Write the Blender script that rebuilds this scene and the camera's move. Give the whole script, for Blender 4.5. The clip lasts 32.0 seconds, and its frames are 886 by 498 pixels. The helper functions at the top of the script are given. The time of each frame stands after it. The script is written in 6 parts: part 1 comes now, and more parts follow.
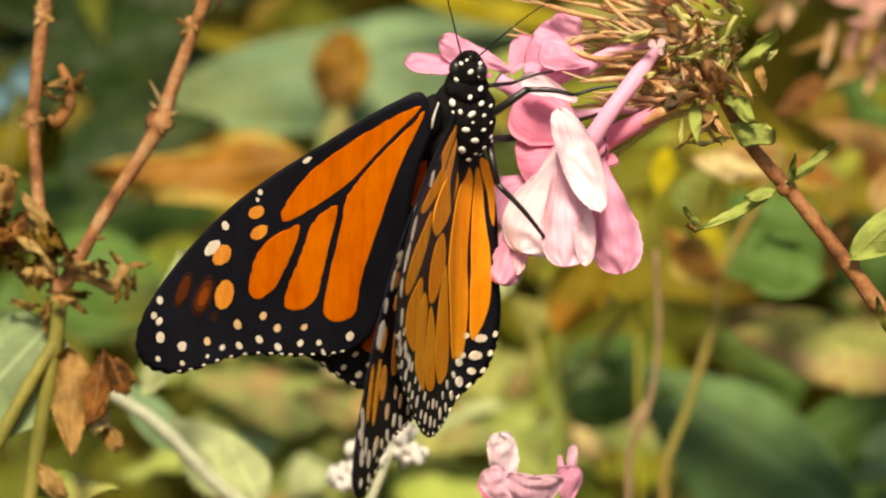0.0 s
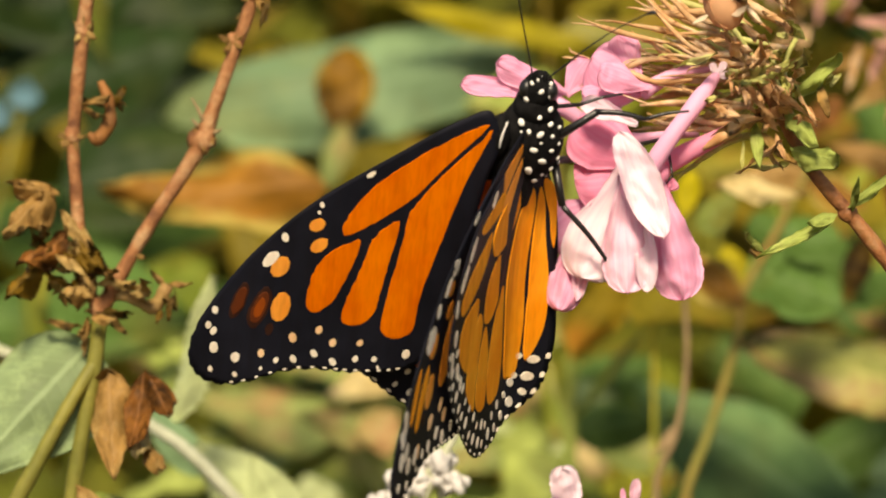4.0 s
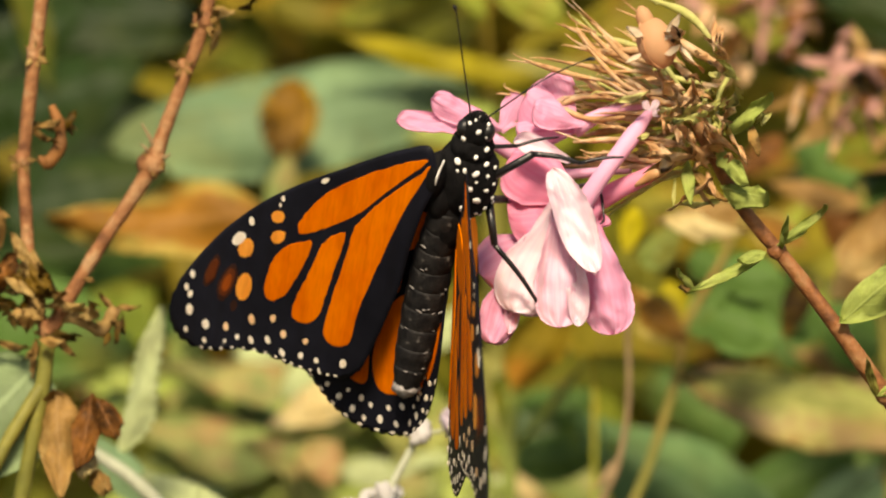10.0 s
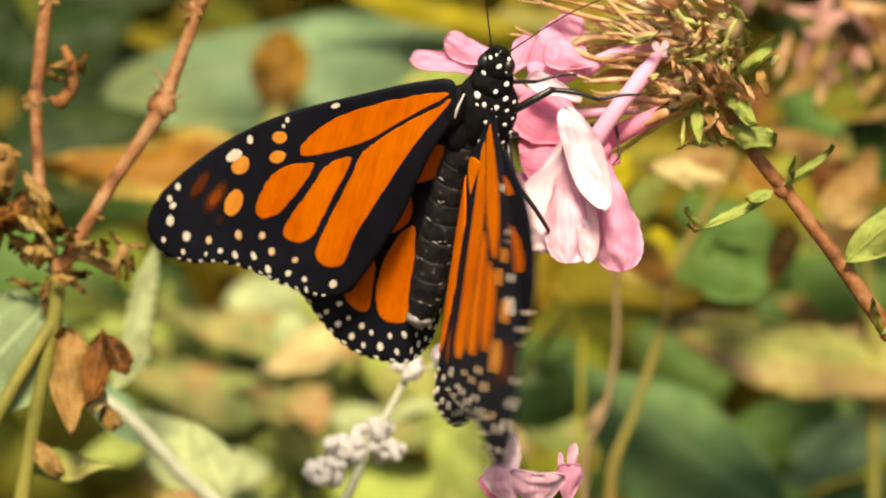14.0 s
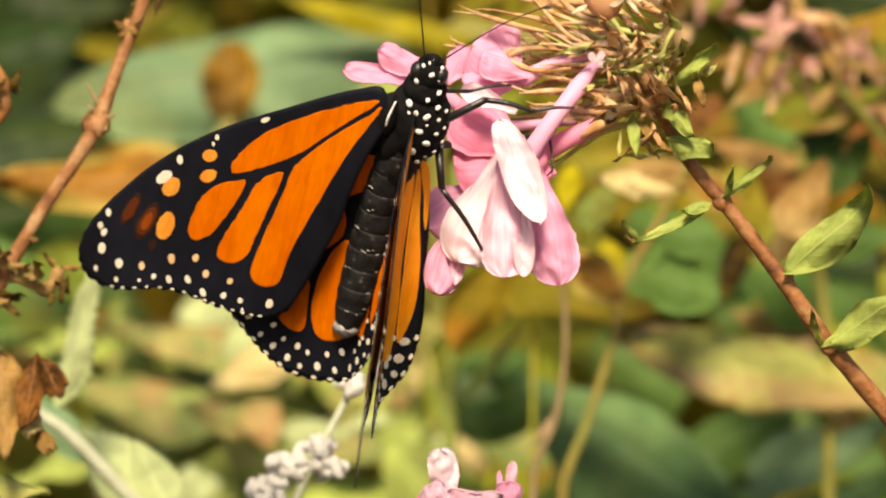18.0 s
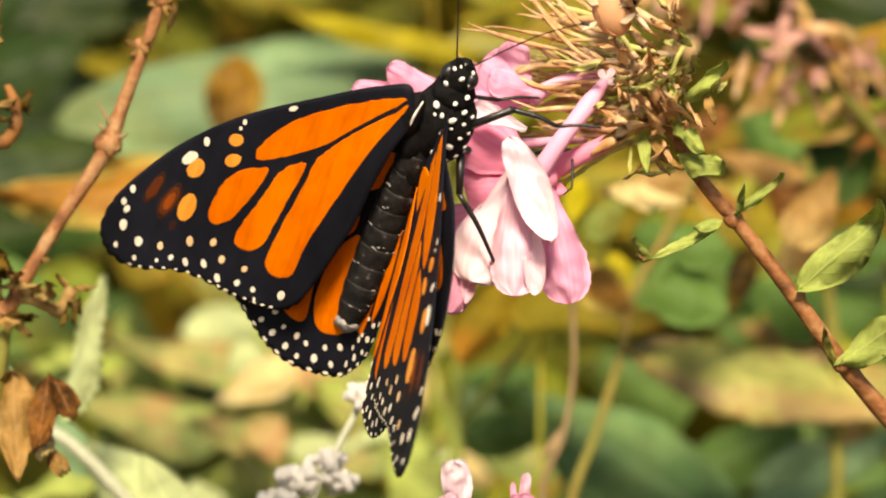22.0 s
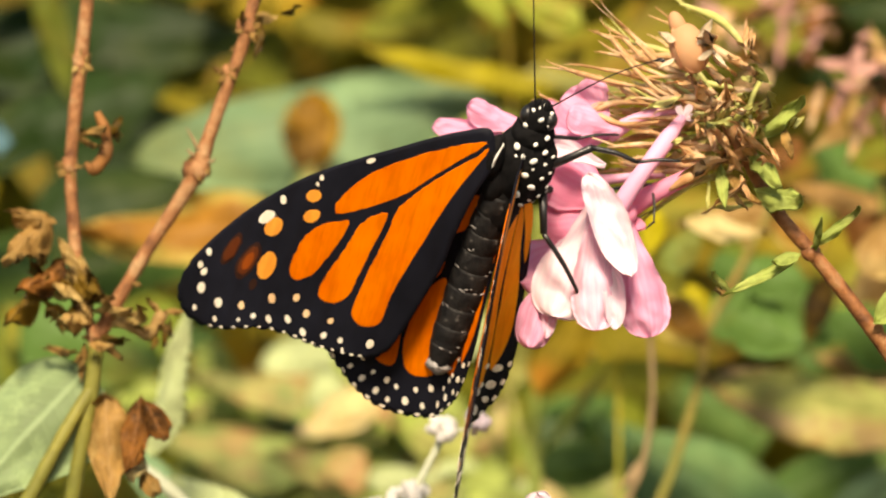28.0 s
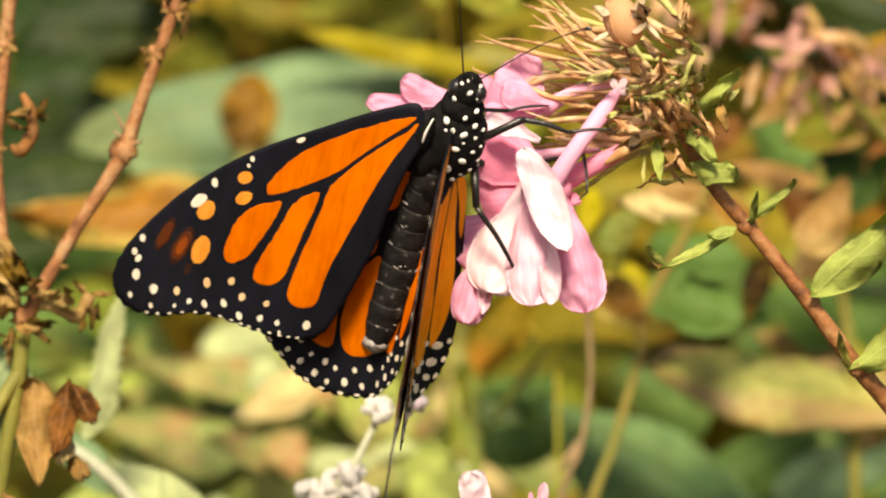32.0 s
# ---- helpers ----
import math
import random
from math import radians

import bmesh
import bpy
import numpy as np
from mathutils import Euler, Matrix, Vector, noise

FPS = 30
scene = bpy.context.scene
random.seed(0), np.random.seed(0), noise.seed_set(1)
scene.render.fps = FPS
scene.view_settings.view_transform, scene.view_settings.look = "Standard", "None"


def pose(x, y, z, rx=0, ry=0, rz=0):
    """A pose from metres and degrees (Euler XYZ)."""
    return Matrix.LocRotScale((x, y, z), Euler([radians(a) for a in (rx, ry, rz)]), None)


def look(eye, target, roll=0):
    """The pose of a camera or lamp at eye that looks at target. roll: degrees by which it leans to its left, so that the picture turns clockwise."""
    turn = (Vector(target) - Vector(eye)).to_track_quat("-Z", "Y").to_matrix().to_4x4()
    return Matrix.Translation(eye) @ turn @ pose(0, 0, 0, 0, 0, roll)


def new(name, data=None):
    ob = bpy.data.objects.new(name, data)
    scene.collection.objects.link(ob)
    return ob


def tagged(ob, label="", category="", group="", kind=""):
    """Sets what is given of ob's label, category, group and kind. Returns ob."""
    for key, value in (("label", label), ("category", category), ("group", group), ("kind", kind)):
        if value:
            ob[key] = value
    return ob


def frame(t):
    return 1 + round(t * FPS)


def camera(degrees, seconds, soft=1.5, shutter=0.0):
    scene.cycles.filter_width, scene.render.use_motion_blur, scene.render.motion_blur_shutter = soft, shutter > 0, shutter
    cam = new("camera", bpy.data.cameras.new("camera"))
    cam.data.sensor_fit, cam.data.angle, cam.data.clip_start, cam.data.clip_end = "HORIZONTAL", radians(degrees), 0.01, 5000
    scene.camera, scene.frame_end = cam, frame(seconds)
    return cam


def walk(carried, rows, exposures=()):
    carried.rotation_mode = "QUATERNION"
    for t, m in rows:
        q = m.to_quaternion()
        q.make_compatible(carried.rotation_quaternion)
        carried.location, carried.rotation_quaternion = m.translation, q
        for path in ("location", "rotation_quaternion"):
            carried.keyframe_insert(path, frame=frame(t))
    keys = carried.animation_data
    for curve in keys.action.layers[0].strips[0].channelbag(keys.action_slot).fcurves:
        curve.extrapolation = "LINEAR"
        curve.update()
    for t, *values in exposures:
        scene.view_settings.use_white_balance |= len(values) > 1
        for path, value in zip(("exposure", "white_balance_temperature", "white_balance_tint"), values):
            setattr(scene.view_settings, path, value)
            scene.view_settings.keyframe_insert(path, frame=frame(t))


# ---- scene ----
cam = camera(14.0, 32.0, 2.1, 0.4)
cam.data.dof.use_dof = True
cam.data.dof.focus_distance = 0.462
cam.data.dof.aperture_fstop = 24
PATH = [
    (0, pose(0.0225, -0.4678, 0.7495, 89.729, 0.485, 3.445)),
    (0.5, pose(0.0148, -0.4662, 0.7507, 89.650, 0.367, 2.749)),
    (1, pose(0.0090, -0.4652, 0.7511, 89.722, 0.419, 2.271)),
    (1.5, pose(0.0045, -0.4639, 0.7515, 89.525, 0.372, 2.335)),
    (2, pose(0.0031, -0.4629, 0.7522, 89.523, 0.298, 2.204)),
    (2.5, pose(0.0020, -0.4613, 0.7532, 89.473, 0.247, 1.901)),
    (4.5, pose(0.0062, -0.4631, 0.7531, 89.805, 0.404, 2.315)),
    (5, pose(0.0071, -0.4626, 0.7524, 89.791, 0.471, 2.415)),
    (5.5, pose(0.0059, -0.4618, 0.7527, 89.640, 0.326, 2.432)),
    (6, pose(0.0056, -0.4618, 0.7516, 89.537, 0.226, 2.357)),
    (6.5, pose(0.0044, -0.4615, 0.7497, 89.589, 0.094, 1.896)),
    (7, pose(0.0031, -0.4611, 0.7501, 89.568, -0.065, 1.714)),
    (7.5, pose(0.0030, -0.4626, 0.7501, 89.450, -0.179, 1.822)),
    (8, pose(0.0024, -0.4619, 0.7521, 89.547, -0.192, 1.614)),
    (8.5, pose(0.0058, -0.4642, 0.7524, 89.744, -0.188, 1.572)),
    (9, pose(0.0041, -0.4659, 0.7554, 89.848, -0.102, 1.167)),
    (9.5, pose(0.0030, -0.4688, 0.7545, 90.031, -0.232, 1.086)),
    (10, pose(0.0020, -0.4685, 0.7549, 90.117, -0.263, 1.032)),
    (10.5, pose(0.0076, -0.4678, 0.7521, 90.411, -0.429, 1.381)),
    (11, pose(0.0063, -0.4682, 0.7510, 90.501, -0.468, 1.299)),
    (11.5, pose(0.0068, -0.4697, 0.7491, 90.552, -0.577, 1.370)),
    (12, pose(0.0050, -0.4710, 0.7478, 90.223, -0.496, 1.391)),
    (12.5, pose(0.0064, -0.4724, 0.7470, 90.115, -0.666, 1.181)),
    (13, pose(0.0007, -0.4721, 0.7483, 89.888, -0.772, 1.063)),
    (13.5, pose(0.0000, -0.4737, 0.7494, 89.782, -0.728, 0.969)),
    (14, pose(0.0003, -0.4756, 0.7492, 89.758, -0.590, 0.707)),
    (14.5, pose(-0.0000, -0.4756, 0.7510, 89.968, -0.606, 0.735)),
    (16.5, pose(0.0041, -0.4707, 0.7513, 89.914, -0.322, 0.705)),
    (17, pose(0.0040, -0.4700, 0.7508, 89.957, -0.374, 0.561)),
    (17.5, pose(0.0057, -0.4698, 0.7507, 89.965, -0.367, 0.465)),
    (18, pose(0.0054, -0.4693, 0.7502, 89.889, -0.321, 0.352)),
    (18.5, pose(0.0058, -0.4694, 0.7500, 89.922, -0.190, 0.185)),
    (19, pose(0.0060, -0.4699, 0.7513, 89.759, -0.024, 0.121)),
    (19.5, pose(0.0053, -0.4701, 0.7521, 89.803, 0.073, 0.359)),
    (20, pose(0.0054, -0.4697, 0.7536, 89.895, -0.006, 0.622)),
    (20.5, pose(0.0057, -0.4679, 0.7517, 90.131, -0.085, 0.746)),
    (21, pose(0.0059, -0.4674, 0.7516, 90.113, -0.178, 0.813)),
    (21.5, pose(0.0055, -0.4673, 0.7505, 90.218, -0.023, 0.488)),
    (22, pose(0.0031, -0.4669, 0.7491, 90.197, -0.082, 0.256)),
    (22.5, pose(0.0021, -0.4688, 0.7498, 90.085, -0.057, 0.176)),
    (23, pose(0.0001, -0.4696, 0.7502, 90.004, -0.002, -0.001)),
    (23.5, pose(0.0006, -0.4701, 0.7500, 89.988, -0.058, 0.049)),
    (24, pose(0.0015, -0.4687, 0.7509, 90.013, -0.019, 0.191)),
    (24.5, pose(0.0010, -0.4697, 0.7519, 90.124, 0.133, 0.397)),
    (25, pose(0.0016, -0.4715, 0.7516, 90.006, 0.052, 0.714)),
    (25.5, pose(0.0010, -0.4730, 0.7503, 90.045, 0.039, 0.963)),
    (27.5, pose(0.0012, -0.4730, 0.7506, 90.532, 0.346, 1.227)),
    (28, pose(0.0017, -0.4731, 0.7500, 90.643, 0.367, 1.371)),
    (28.5, pose(0.0007, -0.4741, 0.7485, 90.627, 0.493, 1.388)),
    (29, pose(0.0011, -0.4721, 0.7482, 90.591, 0.449, 1.436)),
    (29.5, pose(0.0015, -0.4722, 0.7490, 90.499, 0.524, 1.425)),
    (30, pose(0.0025, -0.4698, 0.7482, 90.598, 0.546, 1.441)),
    (30.5, pose(0.0026, -0.4702, 0.7495, 90.466, 0.562, 1.444)),
    (31, pose(0.0039, -0.4706, 0.7483, 90.486, 0.480, 1.461)),
    (31.5, pose(0.0050, -0.4698, 0.7494, 90.417, 0.629, 0.806)),
    (32, pose(0.0036, -0.4702, 0.7489, 90.425, 0.801, 0.551)),
]
walk(cam, PATH, [(t, 0.58 + s, 8500, 11) for t, s in ((0, -0.26), (0.4, -0.7), (1.2, -0.7), (2, -0.4), (4.5, -0.26), (6, -0.12), (8, -0.3), (11, -0.29), (12, -0.3), (13, -0.14), (19, -0.05), (21, 0.0), (23, 0.05), (25, 0.0), (28, 0.02), (32, 0.0))])

# ---- light ----
world = bpy.data.worlds.new("sky")
scene.world = world
world.use_nodes = True
wn = world.node_tree
sky = wn.nodes.new("ShaderNodeTexSky")
sky.sky_type, sky.sun_disc = "NISHITA", False
SUN_UP, SUN_TURN = 42, 181
sky.sun_elevation, sky.sun_rotation = radians(SUN_UP), radians(SUN_TURN)
wn.links.new(sky.outputs[0], wn.nodes["Background"].inputs[0])
wn.nodes["Background"].inputs[1].default_value = 0.104
sun = new("sun", bpy.data.lights.new("sun", "SUN"))
sun.data.energy, sun.data.angle, sun.data.color = 4.75, radians(14), (1.0, 0.93, 0.82)
sd = Vector((math.sin(radians(SUN_TURN)) * math.cos(radians(SUN_UP)), math.cos(radians(SUN_TURN)) * math.cos(radians(SUN_UP)), math.sin(radians(SUN_UP))))
sun.matrix_world = look(sd * 5, (0, 0, 0))


# ---- materials ----
def nodes_of(name):
    m = bpy.data.materials.new(name)
    m.use_nodes = True
    return m, m.node_tree, m.node_tree.nodes["Principled BSDF"]


def ramp(nt, fac, stops):
    r = nt.nodes.new("ShaderNodeValToRGB")
    while len(r.color_ramp.elements) < len(stops):
        r.color_ramp.elements.new(0.5)
    for e, (p, c) in zip(r.color_ramp.elements, stops):
        e.position, e.color = p, (*c, 1)
    nt.links.new(fac, r.inputs[0])
    return r.outputs[0]


def noise_of(nt, scale, detail=4.0, rough=0.6, coord="Object", stretch=None):
    c = nt.nodes.new("ShaderNodeTexCoord")
    n = nt.nodes.new("ShaderNodeTexNoise")
    n.inputs["Scale"].default_value, n.inputs["Detail"].default_value, n.inputs["Roughness"].default_value = scale, detail, rough
    src = c.outputs[coord]
    if stretch:
        m = nt.nodes.new("ShaderNodeMapping")
        m.inputs["Scale"].default_value = stretch
        nt.links.new(src, m.inputs[0])
        src = m.outputs[0]
    nt.links.new(src, n.inputs["Vector"])
    return n.outputs["Fac"]


def mixed(nt, fac, a, b, kind="MIX"):
    m = nt.nodes.new("ShaderNodeMix")
    m.data_type, m.blend_type = "RGBA", kind
    for sock, v in ((m.inputs[0], fac), (m.inputs[6], a), (m.inputs[7], b)):
        if isinstance(v, bpy.types.NodeSocket):
            nt.links.new(v, sock)
        else:
            sock.default_value = v if isinstance(v, float) else (*v, 1)
    return m.outputs[2]


def math_of(nt, op, a, b=0.0, clamp=False):
    m = nt.nodes.new("ShaderNodeMath")
    m.operation, m.use_clamp = op, clamp
    for sock, v in zip(m.inputs, (a, b)):
        if isinstance(v, bpy.types.NodeSocket):
            nt.links.new(v, sock)
        else:
            sock.default_value = v
    return m.outputs[0]


def bumped(nt, bsdf, height, strength=0.3, distance=0.0003):
    b = nt.nodes.new("ShaderNodeBump")
    b.inputs["Strength"].default_value, b.inputs["Distance"].default_value = strength, distance
    nt.links.new(height, b.inputs["Height"])
    nt.links.new(b.outputs[0], bsdf.inputs["Normal"])


def glowing_through(nt, bsdf, colour, share):
    """Thin tissue: part of the light passes through it."""
    t = nt.nodes.new("ShaderNodeBsdfTranslucent")
    mix = nt.nodes.new("ShaderNodeMixShader")
    mix.inputs[0].default_value = share
    if isinstance(colour, bpy.types.NodeSocket):
        nt.links.new(colour, t.inputs[0])
    else:
        t.inputs[0].default_value = (*colour, 1)
    nt.links.new(bsdf.outputs[0], mix.inputs[1])
    nt.links.new(t.outputs[0], mix.inputs[2])
    nt.links.new(mix.outputs[0], nt.nodes["Material Output"].inputs[0])


def grainy(name, stops, scale, rough=0.7, fine=0, bump=0.3, through_share=0.0, spec=0.3, distance=0.0002, random_tint=0.0):
    m, nt, b = nodes_of(name)
    col = ramp(nt, noise_of(nt, scale), stops)
    if fine:
        col = mixed(nt, 0.35, col, ramp(nt, noise_of(nt, fine, 3), [(0.3, (0.25,) * 3), (0.7, (1, 1, 1))]), "MULTIPLY")
    if random_tint:
        o = nt.nodes.new("ShaderNodeObjectInfo")
        col = mixed(nt, random_tint, col, ramp(nt, o.outputs["Random"], [(0, (0.35, 0.3, 0.25)), (1, (1.0, 1.0, 1.0))]), "MULTIPLY")
    nt.links.new(col, b.inputs["Base Color"])
    b.inputs["Roughness"].default_value = rough
    b.inputs["Specular IOR Level"].default_value = spec
    bumped(nt, b, noise_of(nt, fine or scale * 4, 3), bump, distance)
    if through_share:
        glowing_through(nt, b, col, through_share)
    return m


def leafy(name, base, edge, blotch, blotch_at=0.62, through_share=0.3, veins=9, scale=25.0, rough=0.5, island=False, rim_at=1.0):
    """Leaf tissue: pale midrib and side veins along the blade, blotches, a browned rim."""
    base, edge, blotch = ((c[0] * 0.97, c[1], c[2] * 0.76) for c in (base, edge, blotch))
    m, nt, b = nodes_of(name)
    uv = nt.nodes.new("ShaderNodeUVMap")
    sep = nt.nodes.new("ShaderNodeSeparateXYZ")
    nt.links.new(uv.outputs[0], sep.inputs[0])
    u, v = sep.outputs[0], sep.outputs[1]
    off = math_of(nt, "ABSOLUTE", v)
    tone = ramp(nt, noise_of(nt, scale), [(0.3, tuple(c * 0.62 for c in base)), (0.7, tuple(min(1, c * 1.4) for c in base))])
    rim = math_of(nt, "ADD", off, math_of(nt, "MULTIPLY", noise_of(nt, scale * 2.4), 0.5))
    tone = mixed(nt, ramp(nt, rim, [(rim_at, (0, 0, 0)), (rim_at + 0.22, (1, 1, 1))]), tone, edge)
    tone = mixed(nt, ramp(nt, noise_of(nt, scale * 1.3, 5), [(blotch_at - 0.07, (0, 0, 0)), (blotch_at + 0.09, (1, 1, 1))]), tone, blotch)
    tone = mixed(nt, math_of(nt, "MULTIPLY", ramp(nt, noise_of(nt, scale * 3.3, 6, 0.7), [(0.5, (0, 0, 0)), (0.66, (1, 1, 1))]), 0.6), tone, tuple(min(1, c * 1.75 + d) for c, d in zip(base, (0.025, 0.015, 0.005))))
    tone = mixed(nt, math_of(nt, "MULTIPLY", ramp(nt, noise_of(nt, scale * 2.1, 5, 0.65, stretch=(1.3, 1, 0.8)), [(0.6, (0, 0, 0)), (0.7, (1, 1, 1))]), 0.55), tone, tuple(c * 0.55 for c in blotch))
    slant = math_of(nt, "SUBTRACT", math_of(nt, "MULTIPLY", u, float(veins)), math_of(nt, "MULTIPLY", off, 1.6))
    saw = math_of(nt, "ABSOLUTE", math_of(nt, "SUBTRACT", math_of(nt, "FRACT", slant), 0.5))
    vein = ramp(nt, saw, [(0.0, (1, 1, 1)), (0.09, (0, 0, 0))])
    mid = ramp(nt, off, [(0.03, (1, 1, 1)), (0.09, (0, 0, 0))])
    lines = math_of(nt, "ADD", math_of(nt, "MULTIPLY", vein, 0.35), mid, True)
    tone = mixed(nt, math_of(nt, "MULTIPLY", lines, 0.45), tone, tuple(min(1, c * 1.5 + 0.05) for c in base))
    if island:
        g = nt.nodes.new("ShaderNodeNewGeometry")
        tint = ramp(nt, g.outputs["Random Per Island"], island)
        tone = mixed(nt, 1.0, tone, tint, "MULTIPLY")
    nt.links.new(tone, b.inputs["Base Color"])
    b.inputs["Roughness"].default_value = rough
    b.inputs["Specular IOR Level"].default_value = 0.12
    bumped(nt, b, math_of(nt, "ADD", math_of(nt, "MULTIPLY", lines, -1.0), noise_of(nt, scale * 12, 2)), 0.35, 0.0005)
    glowing_through(nt, b, tone, through_share)
    return m


def petally(name, base, streak, share=0.35):
    """Petal tissue, paler and deeper by streaks that run from claw to rim."""
    m, nt, b = nodes_of(name)
    uv = nt.nodes.new("ShaderNodeUVMap")
    mp = nt.nodes.new("ShaderNodeMapping")
    mp.inputs["Scale"].default_value = (0.7, 3.6, 1)
    nt.links.new(uv.outputs[0], mp.inputs[0])
    n = nt.nodes.new("ShaderNodeTexNoise")
    n.inputs["Scale"].default_value, n.inputs["Detail"].default_value = 1.6, 5
    nt.links.new(mp.outputs[0], n.inputs["Vector"])
    col = ramp(nt, n.outputs["Fac"], [(0.26, streak), (0.7, base)])
    col = mixed(nt, 0.25, col, ramp(nt, noise_of(nt, 260), [(0.3, (0.9, 0.8, 0.84)), (0.65, (1, 1, 1))]), "MULTIPLY")
    nt.links.new(col, b.inputs["Base Color"])
    b.inputs["Roughness"].default_value = 0.55
    b.inputs["Specular IOR Level"].default_value = 0.25
    bumped(nt, b, n.outputs["Fac"], 0.4, 0.0004)
    glowing_through(nt, b, col, share)
    return m


def scaled_wing(name, a, c, rough=0.6, share=0.12, spec=0.15):
    """Wing scales: fine grain running outwards over a slow change of tone."""
    m, nt, b = nodes_of(name)
    col = ramp(nt, noise_of(nt, 90, 3), [(0.3, a), (0.7, c)])
    grain = noise_of(nt, 900, 2, 0.5, stretch=(3, 0.6, 1))
    col = mixed(nt, 0.22, col, ramp(nt, grain, [(0.3, (0.55,) * 3), (0.6, (1, 1, 1))]), "MULTIPLY")
    col = mixed(nt, 0.3, col, ramp(nt, noise_of(nt, 420, 3, 0.6, stretch=(1.6, 0.16, 1)), [(0.36, (0.6, 0.42, 0.3)), (0.56, (1, 1, 1))]), "MULTIPLY")
    nt.links.new(col, b.inputs["Base Color"])
    b.inputs["Roughness"].default_value = rough
    b.inputs["Specular IOR Level"].default_value = spec
    bumped(nt, b, grain, 0.25, 0.0001)
    if share:
        glowing_through(nt, b, col, share)
    return m


M_BLACK = scaled_wing("black_wing_scales", (0.004, 0.0046, 0.0085), (0.0105, 0.0115, 0.0195), 0.6, 0, 0.12)
M_ORANGE = scaled_wing("orange_wing_scales", (0.74, 0.13, 0.002), (0.92, 0.225, 0.004), 0.7, 0.15)
M_RUST = scaled_wing("rust_wing_scales", (0.14, 0.026, 0.005), (0.32, 0.066, 0.008))
M_SMOKE = scaled_wing("smoky_rust_wing_scales", (0.018, 0.008, 0.007), (0.045, 0.016, 0.009))
M_EMBER = scaled_wing("dark_rust_wing_scales", (0.06, 0.016, 0.006), (0.13, 0.03, 0.008))
M_PEACH = scaled_wing("peach_wing_scales", (0.75, 0.45, 0.22), (0.88, 0.62, 0.38), 0.7, 0)
M_PALE = scaled_wing("pale_orange_wing_scales", (0.95, 0.3, 0.015), (1.0, 0.43, 0.035), 0.75, 0.08)
M_AMBER = scaled_wing("amber_wing_scales", (0.92, 0.29, 0.025), (0.98, 0.42, 0.08), 0.7, 0.15)
M_CREAM = scaled_wing("cream_wing_scales", (0.8, 0.72, 0.58), (0.9, 0.85, 0.75), 0.7, 0)
M_FUR = grainy("black_fur", [(0.3, (0.002, 0.002, 0.0025)), (0.7, (0.011, 0.0105, 0.011))], 700, 0.8, 4200, 0.5, spec=0.12, distance=0.0002)
M_ABDOMEN = grainy("charcoal_abdomen", [(0.35, (0.006, 0.006, 0.007)), (0.6, (0.02, 0.019, 0.019)), (0.76, (0.2, 0.19, 0.18))], 620, 0.6, 2400, 0.6, spec=0.2)
M_FLECK = grainy("pale_grey_scales", [(0.3, (0.16, 0.15, 0.15)), (0.7, (0.42, 0.4, 0.39))], 1500, 0.7)
M_LEG = grainy("black_chitin", [(0.3, (0.006, 0.006, 0.007)), (0.7, (0.02, 0.019, 0.02))], 900, 0.35, 3000, 0.3, spec=0.5)
M_DOT = grainy("white_scale_dot", [(0.3, (0.75, 0.73, 0.68)), (0.7, (0.9, 0.88, 0.84))], 900, 0.8)
M_PETAL = petally("pink_petal", (0.93, 0.54, 0.74), (0.86, 0.33, 0.54))
M_DEEP = petally("deep_pink_petal", (0.95, 0.42, 0.6), (0.89, 0.25, 0.44))
M_WHITE = petally("blush_white_petal", (0.96, 0.86, 0.92), (0.93, 0.69, 0.8))
M_SOFT = petally("soft_pink_petal", (0.95, 0.72, 0.84), (0.9, 0.5, 0.67))
M_TUBE = petally("pink_tube", (0.92, 0.55, 0.74), (0.84, 0.34, 0.56), 0.2)
M_CALYX = grainy("dried_calyx", [(0.3, (0.56, 0.26, 0.1)), (0.5, (0.82, 0.5, 0.25)), (0.7, (0.95, 0.74, 0.52))], 260, 0.6, 900, 0.5, 0.2, random_tint=0.22)
M_GREENCALYX = grainy("green_calyx", [(0.3, (0.52, 0.54, 0.13)), (0.7, (0.78, 0.74, 0.32))], 150, 0.6, 900, 0.4, 0.2, random_tint=0.2)
M_STEM = grainy("reddish_stem", [(0.32, (0.12, 0.045, 0.018)), (0.5, (0.32, 0.125, 0.045)), (0.7, (0.4, 0.23, 0.1))], 240, 0.55, 1400, 0.6, distance=0.0004)
M_DRYSTEM = grainy("dry_orange_stem", [(0.32, (0.16, 0.06, 0.025)), (0.5, (0.35, 0.15, 0.06)), (0.7, (0.5, 0.31, 0.16))], 260, 0.7, 1400, 0.8, distance=0.0005)
M_TAN = grainy("tan_dead_stem", [(0.3, (0.2, 0.13, 0.06)), (0.7, (0.36, 0.26, 0.14))], 90, 0.75, 700, 0.5)
M_OLIVE = grainy("olive_stem", [(0.3, (0.13, 0.14, 0.025)), (0.7, (0.3, 0.27, 0.06))], 60, 0.6, 500, 0.4)
M_GREENSTEM = grainy("green_stem", [(0.3, (0.17, 0.23, 0.04)), (0.7, (0.32, 0.37, 0.09))], 60, 0.55, 500, 0.4)
M_PALESTEM = grainy("pale_downy_stem", [(0.3, (0.42, 0.44, 0.3)), (0.7, (0.62, 0.66, 0.5))], 80, 0.8, 900, 0.5)
M_DOWN = grainy("white_downy_bloom", [(0.3, (0.64, 0.62, 0.6)), (0.7, (0.84, 0.82, 0.79))], 200, 0.9, 0, 0.2, 0.3, distance=0.0001)
